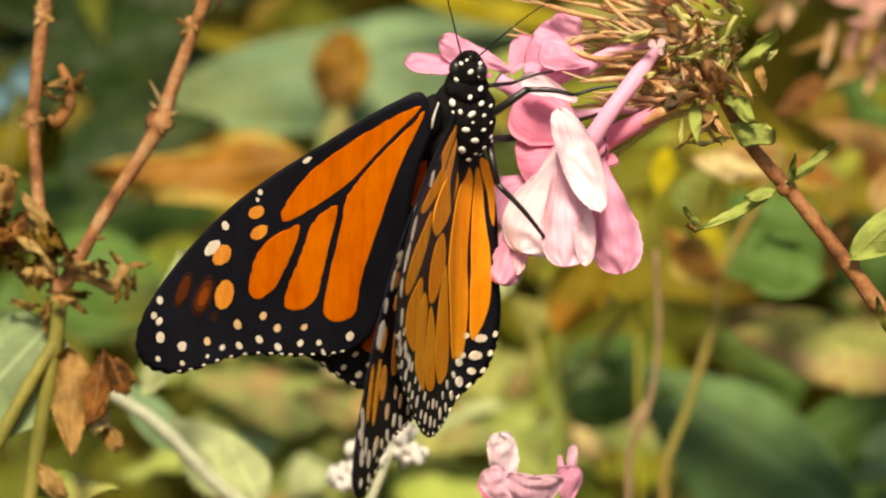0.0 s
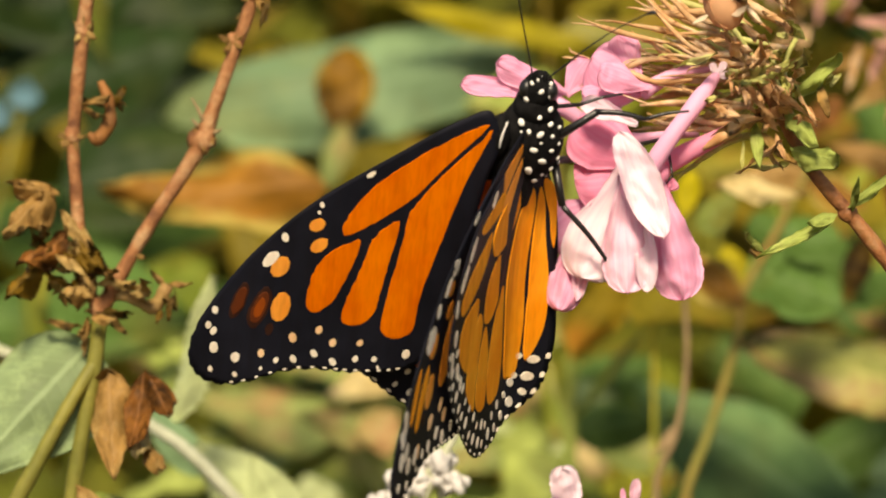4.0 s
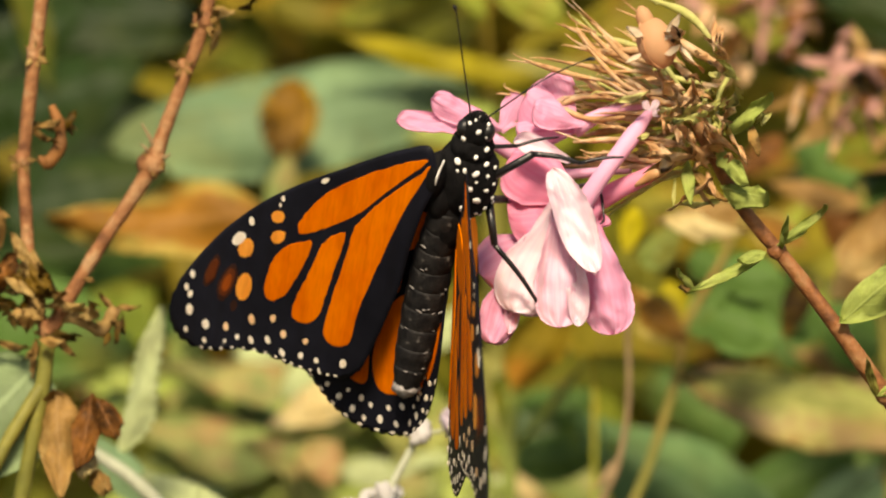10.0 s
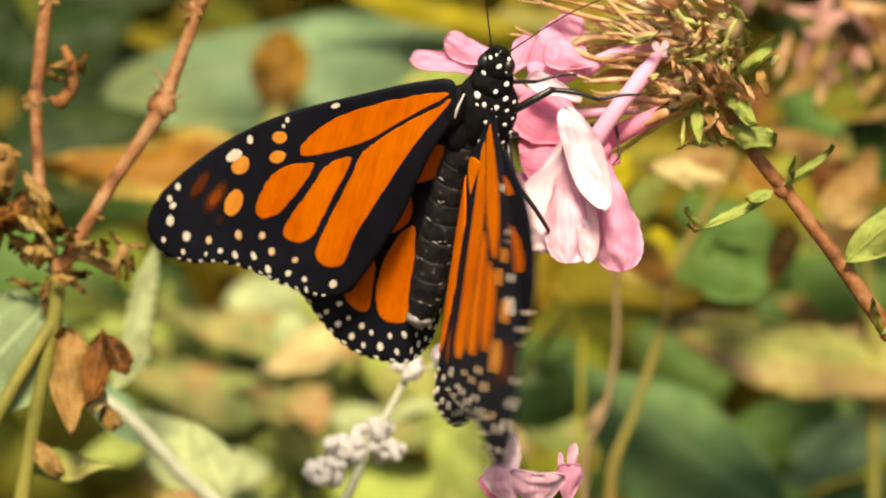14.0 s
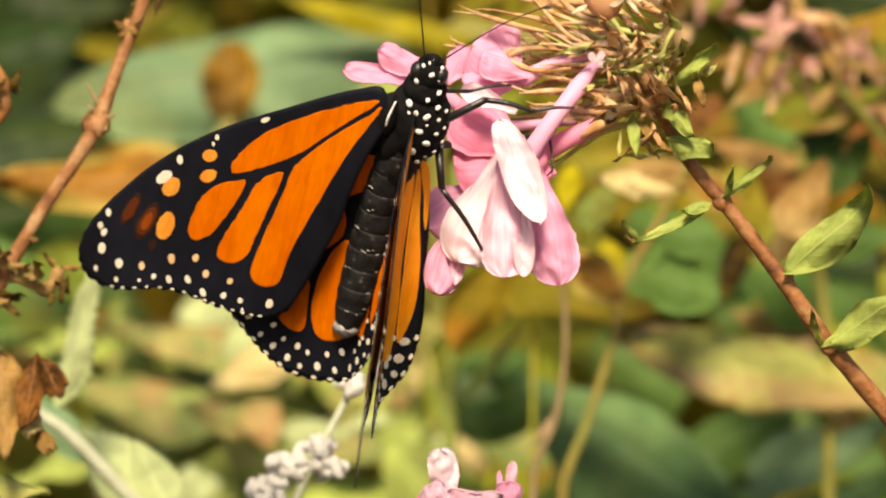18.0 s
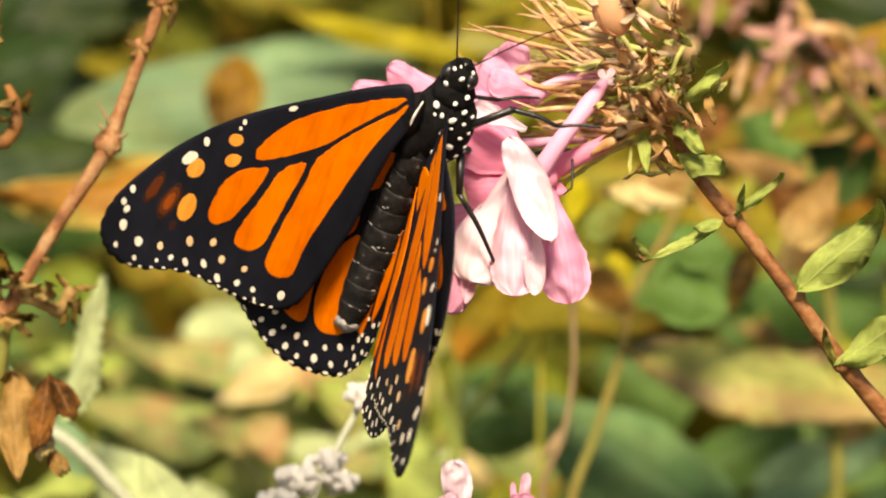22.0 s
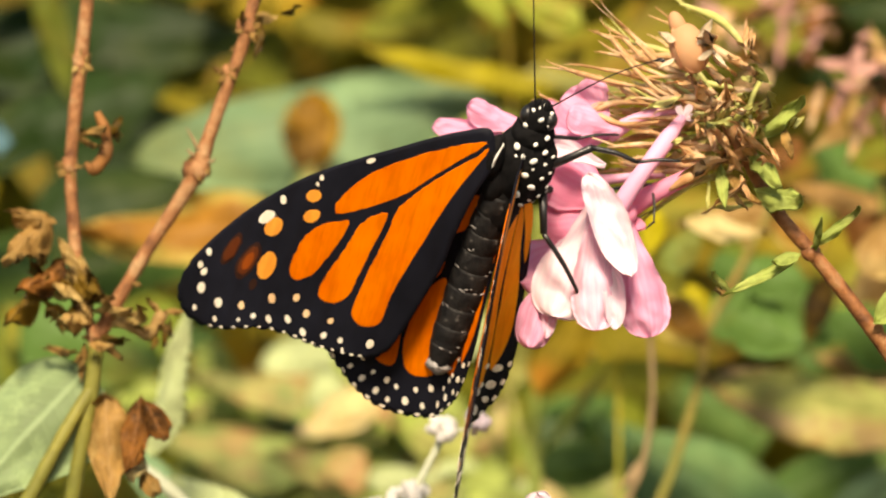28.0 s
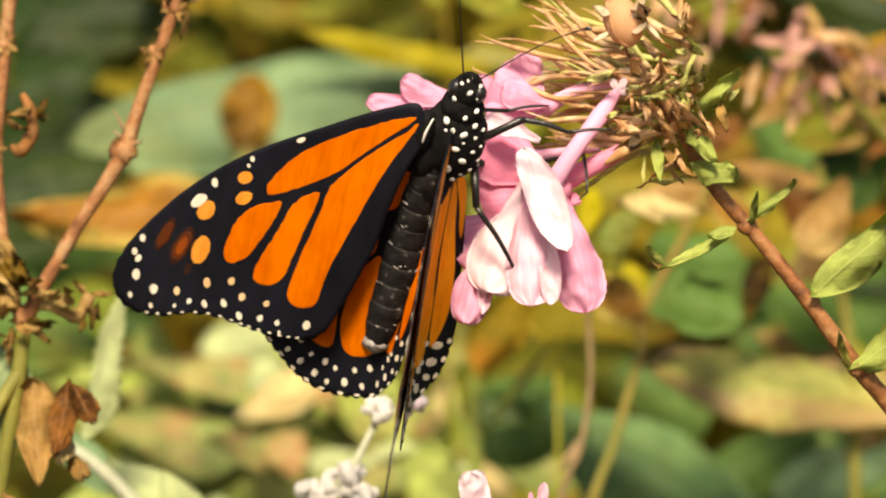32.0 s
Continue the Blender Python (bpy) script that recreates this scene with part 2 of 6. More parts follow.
M_LILAC = grainy("lilac_bloom", [(0.3, (0.62, 0.5, 0.6)), (0.7, (0.78, 0.7, 0.76))], 200, 0.9, 0, 0.2, 0.3)
M_DEADLEAF = leafy("dead_brown_leaf", (0.26, 0.145, 0.06), (0.14, 0.07, 0.03), (0.48, 0.33, 0.17), 0.57, 0.2, 7, 90)
M_DARKDEAD = leafy("dark_dead_leaf", (0.15, 0.085, 0.014), (0.06, 0.03, 0.012), (0.03, 0.016, 0.008), 0.52, 0.2, 7, 60)
M_RUSTLEAF = leafy("rust_dead_leaf", (0.26, 0.1, 0.03), (0.08, 0.035, 0.014), (0.04, 0.018, 0.008), 0.52, 0.25, 7, 70)
M_BEIGE = leafy("beige_dry_flake", (0.6, 0.46, 0.28), (0.36, 0.22, 0.1), (0.7, 0.58, 0.4), 0.55, 0.3, 7, 90)
M_BLUEGREEN = leafy("blue_green_leaf", (0.1, 0.19, 0.095), (0.2, 0.28, 0.11), (0.15, 0.2, 0.1), 0.62, 0.2, 9, 18)
M_DUSTY = petally("dusty_pink_bract", (0.6, 0.34, 0.3), (0.42, 0.2, 0.14), 0.2)
M_BLUE = petally("pale_blue_petal", (0.16, 0.33, 0.4), (0.1, 0.24, 0.32), 0.3)
M_PAPER = petally("papery_peach_bract", (0.86, 0.56, 0.34), (0.66, 0.32, 0.14), 0.4)
M_ORANGELEAF = leafy("orange_dying_leaf", (0.25, 0.11, 0.02), (0.4, 0.31, 0.1), (0.09, 0.05, 0.012), 0.55, 0.2, 9, 44, rim_at=0.78)
M_GREYGREEN = leafy("grey_green_leaf", (0.14, 0.225, 0.15), (0.2, 0.28, 0.14), (0.28, 0.31, 0.15), 0.64, 0.2, 8, 14)
M_CREAMBRACT = petally("cream_bract", (0.92, 0.84, 0.68), (0.86, 0.66, 0.42), 0.4)
M_BROAD = leafy("broad_pale_leaf", (0.23, 0.31, 0.2), (0.3, 0.35, 0.22), (0.2, 0.17, 0.07), 0.66, 0.25, 9, 38)
M_SPOT = leafy("brown_leaf_spot", (0.2, 0.095, 0.008), (0.36, 0.22, 0.02), (0.07, 0.035, 0.005), 0.5, 0.15, 5, 70, rim_at=0.9)
M_GREEN = leafy("green_leaf", (0.075, 0.145, 0.042), (0.15, 0.17, 0.045), (0.24, 0.22, 0.06), 0.6, 0.25, 9, 18)
# green leaf tissue taken near black: the shade deep in the foliage, as colour
M_SHADE = leafy("shaded_green_leaf", (0.013, 0.03, 0.008), (0.024, 0.038, 0.009), (0.036, 0.05, 0.013), 0.6, 0.15, 9, 18)
M_LIME = leafy("yellow_green_leaf", (0.27, 0.335, 0.095), (0.46, 0.38, 0.13), (0.56, 0.5, 0.25), 0.56, 0.25, 9, 55)
M_PALELEAF = leafy("pale_green_leaf", (0.34, 0.4, 0.14), (0.46, 0.43, 0.2), (0.5, 0.45, 0.24), 0.62, 0.35, 8, 60)
M_YELLOW = leafy("yellow_leaf", (0.4, 0.33, 0.02), (0.26, 0.17, 0.02), (0.24, 0.2, 0.03), 0.6, 0.3, 9, 26)
M_ROSY = leafy("rosy_rimmed_leaf", (0.26, 0.27, 0.1), (0.42, 0.28, 0.18), (0.32, 0.22, 0.1), 0.56, 0.2, 9, 46, rim_at=0.72)
M_BLUSH = leafy("blushing_green_leaf", (0.2, 0.25, 0.1), (0.46, 0.27, 0.15), (0.4, 0.23, 0.13), 0.5, 0.2, 9, 40)
M_SILVER = leafy("silver_toothed_leaf", (0.5, 0.56, 0.38), (0.54, 0.58, 0.42), (0.56, 0.58, 0.44), 0.7, 0.3, 12, 30, 0.7)
TINTS = [(0.0, (0.7, 0.75, 0.4)), (0.2, (1.1, 0.9, 0.6)), (0.35, (1.9, 1.3, 0.6)), (0.5, (0.7, 0.75, 0.5)), (0.65, (1.35, 0.95, 0.5)), (0.8, (0.9, 0.8, 0.5)), (1.0, (1.3, 1.35, 0.9))]
LITTER = [(0.0, (0.5, 0.6, 0.35)), (0.2, (1.5, 1.25, 0.6)), (0.35, (0.7, 0.9, 0.5)), (0.5, (1.7, 1.0, 0.5)), (0.65, (0.45, 0.5, 0.3)), (0.8, (1.3, 0.75, 0.4)), (1.0, (1.5, 1.6, 1.1))]
M_LITTER = leafy("mixed_small_leaves", (0.17, 0.2, 0.055), (0.2, 0.15, 0.05), (0.26, 0.17, 0.06), 0.55, 0.3, 8, 40, island=LITTER)
M_WOODS = leafy("mixed_foliage", (0.15, 0.165, 0.04), (0.2, 0.17, 0.05), (0.24, 0.16, 0.05), 0.6, 0.3, 8, 20, island=TINTS)
M_SOIL = grainy("dark_soil", [(0.3, (0.04, 0.03, 0.018)), (0.6, (0.09, 0.07, 0.04)), (0.8, (0.13, 0.11, 0.06))], 9, 0.95, 120, 0.8, distance=0.01)


# ---- builders ----
def link(name, bm, material, parent=None, label="", smooth=True):
    me = bpy.data.meshes.new(name)
    bm.to_mesh(me)
    bm.free()
    return place(name, me, material, parent, label, smooth)


def place(name, me, material, parent=None, label="", smooth=True):
    if smooth:
        me.polygons.foreach_set("use_smooth", [True] * len(me.polygons))
    if material and not me.materials:
        me.materials.append(material)
    ob = new(name, me)
    if parent:
        ob.parent = parent
        if parent.parent is None and parent.type == "EMPTY":
            ob.matrix_parent_inverse = Matrix.Translation(-parent.location)
    if label:
        ob["label"] = label
    return ob


part = link


def thing(name, label, category, at=(0, 0, 0), group="", kind=""):
    ob = new(name)
    ob.empty_display_size = 0.01
    ob.location = at
    return tagged(ob, label, category, group, kind)


EYE, UNIT = 0.4695, 6385.0


def spot(a, b, y=0.0):
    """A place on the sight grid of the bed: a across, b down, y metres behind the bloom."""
    k = (EYE + y) / UNIT
    return Vector(((a - 784) * k, y, 0.75 + (441 - b) * k))


def curve_points(pts, n=6):
    """A smooth line through the points, its slopes measured by length so that long runs don't swing."""
    P = [Vector(p) for p in pts]
    m = len(P)
    slope = []
    for i in range(m):
        a, b, c = P[max(i - 1, 0)], P[i], P[min(i + 1, m - 1)]
        slope.append((c - a) / max(1e-9, (c - b).length + (b - a).length))
    out = []
    for i in range(m - 1):
        b, c = P[i], P[i + 1]
        L = (c - b).length
        for k in range(n):
            t = k / n
            out.append(b * (2 * t ** 3 - 3 * t * t + 1) + slope[i] * L * (t ** 3 - 2 * t * t + t) + c * (3 * t * t - 2 * t ** 3) + slope[i + 1] * L * (t ** 3 - t * t))
    out.append(P[-1])
    return out


def tube_into(bm, pts, radii, sides=8, smooth=6, knots=0.0):
    line = curve_points(pts, smooth) if len(pts) > 2 and smooth > 1 else [Vector(p) for p in pts]
    n = len(line)
    rings = []
    side = None
    for i, p in enumerate(line):
        d = (line[min(i + 1, n - 1)] - line[max(i - 1, 0)]).normalized()
        if side is None:
            side = d.orthogonal().normalized()
        side = (side - d * side.dot(d)).normalized()
        up = d.cross(side)
        f = i / (n - 1) * (len(radii) - 1)
        j = min(int(f), len(radii) - 2)
        r = radii[j] + (radii[j + 1] - radii[j]) * (f - j)
        r *= 1 + knots * noise.noise(p * 400)
        rings.append([bm.verts.new(p + (side * math.cos(2 * math.pi * k / sides) + up * math.sin(2 * math.pi * k / sides)) * r) for k in range(sides)])
    for a, b in zip(rings, rings[1:]):
        for k in range(sides):
            bm.faces.new((a[k], a[(k + 1) % sides], b[(k + 1) % sides], b[k]))
    bm.faces.new(rings[0][::-1])
    bm.faces.new(rings[-1])


def tube(name, pts, radii, material, parent=None, label="", sides=8, smooth=6, knots=0.0):
    bm = bmesh.new()
    tube_into(bm, pts, radii, sides, smooth, knots)
    return link(name, bm, material, parent, label)


def blob_into(bm, centre, size, turn=None, seg=10, rough=0.0):
    m = Matrix.Translation(centre) @ (turn.to_4x4() if turn else Matrix()) @ Matrix.Diagonal((*size, 1))
    made = bmesh.ops.create_uvsphere(bm, u_segments=seg, v_segments=max(5, seg * 2 // 3), radius=1, matrix=m)["verts"]
    if rough:
        for v in made:
            v.co += (v.co - Vector(centre)) * rough * noise.noise(v.co * 900)


def blob(name, centre, size, material, parent=None, label="", turn=None, seg=10, rough=0.0):
    bm = bmesh.new()
    blob_into(bm, centre, size, turn, seg, rough)
    return link(name, bm, material, parent, label)


LANCE = lambda s: math.sin(math.pi * s ** 0.8) ** 0.9 * (1 - 0.25 * s)
LOBE = lambda s: math.sin(math.pi * s) ** 0.4
ELLIPTIC = lambda s: math.sin(math.pi * s ** 0.95) ** 0.62
OVATE = lambda s: math.sin(math.pi * s ** 0.62) ** 0.8
ROUND = lambda s: math.sin(math.pi * min(1, s ** 0.9)) ** 0.6
PETAL = lambda s: (0.22 + 0.78 * min(1, s * 1.7) ** 1.3) * (1 - max(0, (s - 0.68) / 0.32) ** 2.8) ** 0.5


def blade_into(bm, base, tip, width, shape=LANCE, face=(0, -1, 0.35), curl=0.0, cup=0.15, wave=0.05, rows=12, cols=6, thick=0.0003, tooth=0.0, seed=0, hook=0.0, ruffle=0.012):
    """A leaf or petal from base to tip, two-sided, with its faces square to `face`: curl bends the tip back, cup hollows it, wave ruffles the rim."""
    base, tip = Vector(base), Vector(tip)
    run = tip - base
    L = run.length
    x = run.normalized()
    z = Vector(face)
    z = (z - x * z.dot(x)).normalized()
    y = z.cross(x)
    uvl = bm.loops.layers.uv.verify()
    grids = []
    for sgn in (1, -1):
        g = []
        for i in range(rows + 1):
            s = i / rows if shape is not PETAL else 1 - (1 - i / rows) ** 1.7
            w = width / 2 * max(shape(s), 0.02)
            if tooth:
                w *= 1 + tooth * (i % 2)
            ph = noise.noise(Vector((s * 3.1, seed * 7.7, 1)))
            row = []
            for j in range(cols + 1):
                v = j / cols * 2 - 1
                h = -cup * w * v * v * 1.2 + wave * L * math.sin(9 * s + 2.6 * v + seed) * abs(v) + curl * L * (s * s) + 0.03 * L * ph
                h += ruffle * L * (noise.noise(Vector((s * 7, v * 3, seed * 1.7))) + 0.5 * noise.noise(Vector((s * 15, v * 7, seed))))
                h += hook * L * max(0, s - 0.7) ** 2 * 6
                p = base + x * (L * s) + y * (w * v) + z * (h + sgn * thick / 2)
                row.append((bm.verts.new(p), s, v))
            g.append(row)
        grids.append(g)
        for i in range(rows):
            for j in range(cols):
                q = [g[i][j], g[i][j + 1], g[i + 1][j + 1], g[i + 1][j]]
                if sgn < 0:
                    q.reverse()
                f = bm.faces.new([k[0] for k in q])
                for lp, k in zip(f.loops, q):
                    lp[uvl].uv = (k[1], k[2])
    a, b = grids
    rim = [(i, 0) for i in range(rows + 1)] + [(rows, j) for j in range(1, cols + 1)] + [(i, cols) for i in range(rows - 1, -1, -1)] + [(0, j) for j in range(cols - 1, 0, -1)]
    for (i, j), (k, l) in zip(rim, rim[1:] + rim[:1]):
        q = [a[k][l], a[i][j], b[i][j], b[k][l]]
        f = bm.faces.new([e[0] for e in q])
        for lp, e in zip(f.loops, q):
            lp[uvl].uv = (e[1], e[2])


def blade(name, base, tip, width, material, parent=None, label="", **kw):
    bm = bmesh.new()
    blade_into(bm, base, tip, width, **kw)
    return link(name, bm, material, parent, label)


# ---- ground ----
def build_ground():
    bm = bmesh.new()
    n, size = 40, 60.0
    g = [[bm.verts.new(((i / n - 0.5) * size, (j / n - 0.5) * size, 0.015 * noise.noise(Vector((i * 0.9, j * 0.9, 0))))) for j in range(n + 1)] for i in range(n + 1)]
    for i in range(n):
        for j in range(n):
            bm.faces.new((g[i][j], g[i + 1][j], g[i + 1][j + 1], g[i][j + 1]))
    tagged(link("ground", bm, M_SOIL), "dark bare garden soil under the plants", "ground", kind="structure")


def build_foliage():
    """The mass of leaves behind the bed, too many to count."""
    rnd = random.Random(5)
    bm = bmesh.new()
    for k in range(2300):
        y = rnd.uniform(0.4, 1.3) if k < 1500 else rnd.uniform(1.3, 2.4)
        half = 0.14 + y * 0.28
        x, z = rnd.uniform(-half, half), 0.75 + rnd.uniform(-half, half * 0.9)
        if z < 0.04:
            continue
        L = rnd.uniform(0.05, 0.1) if k < 1500 else rnd.uniform(0.12, 0.22)
        d = Vector((rnd.uniform(-1, 1), rnd.uniform(-0.6, 0.4), rnd.uniform(-0.7, 0.6))).normalized() * L
        blade_into(bm, (x, y, z), Vector((x, y, z)) + d, L * rnd.uniform(0.28, 0.5), LANCE if k % 2 else OVATE, (rnd.uniform(-0.5, 0.5), -1, rnd.uniform(0.0, 1.2)),
                   curl=rnd.uniform(-0.2, 0.15), wave=0.03, rows=6, cols=3, seed=k)
    for k in range(3600):
        y = rnd.uniform(0.5, 2.6)
        half = 0.14 + y * 0.28
        x, z = rnd.uniform(-1.5, 1.5), 1.35 * rnd.random() ** 1.2 + 0.02
        if abs(x) < half and abs(z - 0.75) < half * 0.9:
            continue
        L = rnd.uniform(0.08, 0.18)
        d = Vector((rnd.uniform(-1, 1), rnd.uniform(-0.6, 0.4), rnd.uniform(-0.7, 0.6))).normalized() * L
        blade_into(bm, (x, y, z), (x + d.x, y + d.y, max(0.01, z + d.z)), L * rnd.uniform(0.28, 0.5), LANCE if k % 2 else OVATE, (rnd.uniform(-0.5, 0.5), -1, rnd.uniform(0.0, 1.2)), curl=rnd.uniform(-0.2, 0.15), wave=0.03, rows=4, cols=2, seed=k)
    for k in range(90):
        x, y = rnd.uniform(-1.5, 1.5), rnd.uniform(0.7, 2.5)
        tube_into(bm, [(x, y, 0), (x + rnd.uniform(-0.05, 0.05), y, 0.5), (x + rnd.uniform(-0.1, 0.1), y, rnd.uniform(0.8, 1.2))], [0.0026, 0.002, 0.0012], 5, 3)
    for k in range(34):
        y = rnd.uniform(0.7, 1.5)
        half = 0.14 + y * 0.28
        x = rnd.uniform(-half, half)
        tube_into(bm, [(x, y, 0), (x + rnd.uniform(-0.05, 0.05), y, 0.5), (x + rnd.uniform(-0.1, 0.1), y, rnd.uniform(0.8, 1.15))], [0.0026, 0.002, 0.0012], 5, 3)
    tagged(link("background_foliage", bm, M_WOODS), "mixed green, yellow and brown garden foliage", "foliage", kind="stuff")


def build_undergrowth():
    """Small leaves and twigs between the plants, on thin stalks."""
    rnd = random.Random(17)
    bm = bmesh.new()
    for k in range(230):
        y = rnd.uniform(0.2, 0.45)
        a, c = rnd.uniform(-260, 1900), rnd.uniform(-260, 1150)
        if (a < 900 and 0 < c < 430 and y < 0.36) or (100 < a < 760 and c > 500 and y < 0.4) or (1080 < a < 1580 and 540 < c and y < 0.3):
            continue
        o = spot(a, c, y)
        L = rnd.uniform(0.012, 0.034)
        d = Vector((rnd.uniform(-1, 1), rnd.uniform(-0.5, 0.4), rnd.uniform(-0.8, 0.5))).normalized() * L
        blade_into(bm, o, o + d, L * rnd.uniform(0.25, 0.55), OVATE if k % 3 else LANCE, (rnd.uniform(-0.6, 0.6), -1, rnd.uniform(0, 1.2)), curl=rnd.uniform(-0.3, 0.25), cup=0.4, wave=0.05, rows=8, cols=4, seed=k)
        if k % 12 == 0:
            foot = Vector((o.x + rnd.uniform(-0.05, 0.05), y + rnd.uniform(0, 0.05), 0))
            tube_into(bm, [foot, foot.lerp(o, 0.7) + Vector((rnd.uniform(-0.01, 0.01), 0, 0)), o], [0.0009, 0.0007, 0.0004], 5, 4)
    tagged(link("undergrowth", bm, M_LITTER), "tangle of small green, yellow and brown leaves", "undergrowth", kind="stuff")


# ---- butterfly ----
TILT = 25


def body_pose(x, y, z, lean):
    """Head up, abdomen tilted away from the eye; lean: degrees by which the abdomen swings to the right."""
    a, b = radians(lean), radians(TILT)
    down, away = Vector((math.sin(a), 0, -math.cos(a))), Vector((0, 1, 0))
    u = down * math.cos(b) + away * math.sin(b)
    e = down * math.sin(b) - away * math.cos(b)
    right = e.cross(u)
    m = Matrix((right, -u, e)).transposed().to_4x4()
    m.translation = (x, y, z)
    return m


def wing_pose(side, lift, sweep, cant=0.0, hind=False):
    """A wing's pose on the body: lift is its angle from straight up off the back, sweep its turn in its own plane, cant its hinge's swing away from the body."""
    turn = 90 - lift if side < 0 else -(90 + lift)
    at = (side * 0.0012, 0.0008, 0.0001) if hind else ((-0.0019, 0.0014, 0.0033) if side < 0 else (0.0017, -0.0011, 0.0005))
    return Matrix.Translation(at) @ pose(0, 0, 0, 0, 0, side * cant) @ pose(0, 0, 0, 0, turn, 0) @ pose(0, 0, 0, 0, 0, side * sweep)


# wing plans in millimetres: towards the tail, away from the body
FORE = [(-3.2, 1.4), (-1.7, 4.9), (0.9, 8.7), (3.8, 12.5), (6.7, 16.3), (9.6, 19.9), (12.8, 23.4), (16.5, 26.8), (20.6, 30.0), (25.0, 32.8), (28.8, 34.9), (32.6, 36.4), (35.8, 36.8), (37.8, 36.1), (39.2, 34.5), (39.5, 31.7),
        (38.5, 28.6), (36.7, 25.1), (35.6, 21.5), (35.4, 18.2), (35.3, 15.8), (35.0, 12.7), (34.5, 10.2), (33.6, 8.0), (31.6, 6.2), (26.8, 4.6), (22.2, 3.5), (17.2, 2.4), (11.8, 1.9), (6.0, 1.0), (1.2, -0.1)]
HIND = [(1, 2), (3.2, 7), (5.3, 12), (8.2, 17.6), (12.5, 22.2), (17.3, 24.9), (22.3, 25.9), (26.8, 24.6), (30.6, 21.6), (34.4, 17.5), (37, 14.4), (39.4, 11.2), (40.8, 7.6), (40.6, 3.4), (39.6, 0), (38, -3.2), (35.7, -5.9), (32.6, -7), (28, -7.5),
        (21.9, -7.2), (14.3, -6.8), (9, -6), (4, -4)]
CELL_DISC = [(-1.5, 1.5), (0, 4.4), (2, 7.3), (4.9, 11), (7.9, 14.3), (10.7, 16.5), (13.5, 18.1), (15.4, 18.5), (15.9, 17.7), (14.2, 15.2), (11.9, 12.3), (9.3, 9.6), (6, 7.1), (2.8, 4.6), (-0.5, 1.9)]
CELL_LONG = [(-0.8, 1), (0.8, 2.3), (4.3, 5.2), (7.6, 7.7), (10.1, 9.3), (11.8, 10.2), (13.8, 10.5), (18, 11.1), (22.4, 11.8), (26.7, 12.4), (29, 12.2), (29.9, 11), (29.4, 9.3), (28.2, 8.2), (25.5, 8), (21.7, 7.4), (18.5, 6.6), (14, 5.5), (8.9, 4.2), (4.3, 2.7), (0.4, 1.2)]
CELL_MID = [(12.9, 11.4), (13.9, 12.9), (15.9, 14.4), (18.5, 15.2), (21.8, 16.1), (25.3, 17.2), (27.9, 17.5), (28.6, 16.5), (28.1, 14.7), (26.5, 13.4), (24.3, 13), (20.4, 12.4), (16.7, 11.7), (14.2, 11.3)]
CELL_TOP = [(16.2, 16.1), (16.9, 17.6), (18.4, 19.7), (20.6, 21.2), (23.4, 22), (26.1, 22.3), (27.4, 21.4), (26.9, 20.2), (25.2, 18.7), (22.1, 17.5), (18.6, 16.3)]


def ring_of(pts, n=4):
    """A smooth closed ring through plan points."""
    out, m = [], len(pts)
    for i in range(m):
        a, b, c, d = (Vector((*pts[(i + k) % m], 0)) for k in (-1, 0, 1, 2))
        for k in range(n):
            t = k / n
            out.append(0.5 * (2 * b + (c - a) * t + (2 * a - 5 * b + 4 * c - d) * t * t + (3 * b - a - 3 * c + d) * t ** 3))
    return [(p.x, p.y) for p in out]


def camber(p, q):
    """The wing's slight bow and twist, in millimetres."""
    return 0.5 * math.sin(min(max(q, 0), 34) / 34 * math.pi) - 0.0006 * (p - 16) ** 2 - (0.085 * q * q if q < 0 else 0)


def wing_point(side, p, q, h):
    if side < 0 and q < 0:
        q *= 0.4  # this side's inner margin is folded in under the abdomen
    return Vector((side * q, -p, h + camber(p, q))) / 1000


def plate(side, ring, low, high, steps=(1, 0.85, 0.7, 0.55, 0.4, 0.2), ragged=0.0):
    """A thin plate on a wing: its rim at height low, its face at height high."""
    bm = bmesh.new()
    cx, cy = sum(p for p, _ in ring) / len(ring), sum(q for _, q in ring) / len(ring)
    if min(q for _, q in ring) < 0.5:
        high = math.copysign(0.2, high)
    loops = [[bm.verts.new(wing_point(side, p + ragged * noise.noise(Vector((p, q, 3))), q + ragged * noise.noise(Vector((p, q, 8))), low)) for p, q in ring]]
    for s in steps:
        s2 = s * 0.97 if s == 1 else s
        loops.append([bm.verts.new(wing_point(side, cx + (p - cx) * s2, cy + (q - cy) * s2, high)) for p, q in ring])
    for a, b in zip(loops, loops[1:]):
        for i in range(len(ring)):
            j = (i + 1) % len(ring)
            bm.faces.new((a[i], a[j], b[j], b[i]))
    mid = bm.verts.new(wing_point(side, cx, cy, high))
    a = loops[-1]
    for i in range(len(ring)):
        bm.faces.new((a[i], a[(i + 1) % len(ring)], mid))
    bmesh.ops.recalc_face_normals(bm, faces=bm.faces)
    return bm


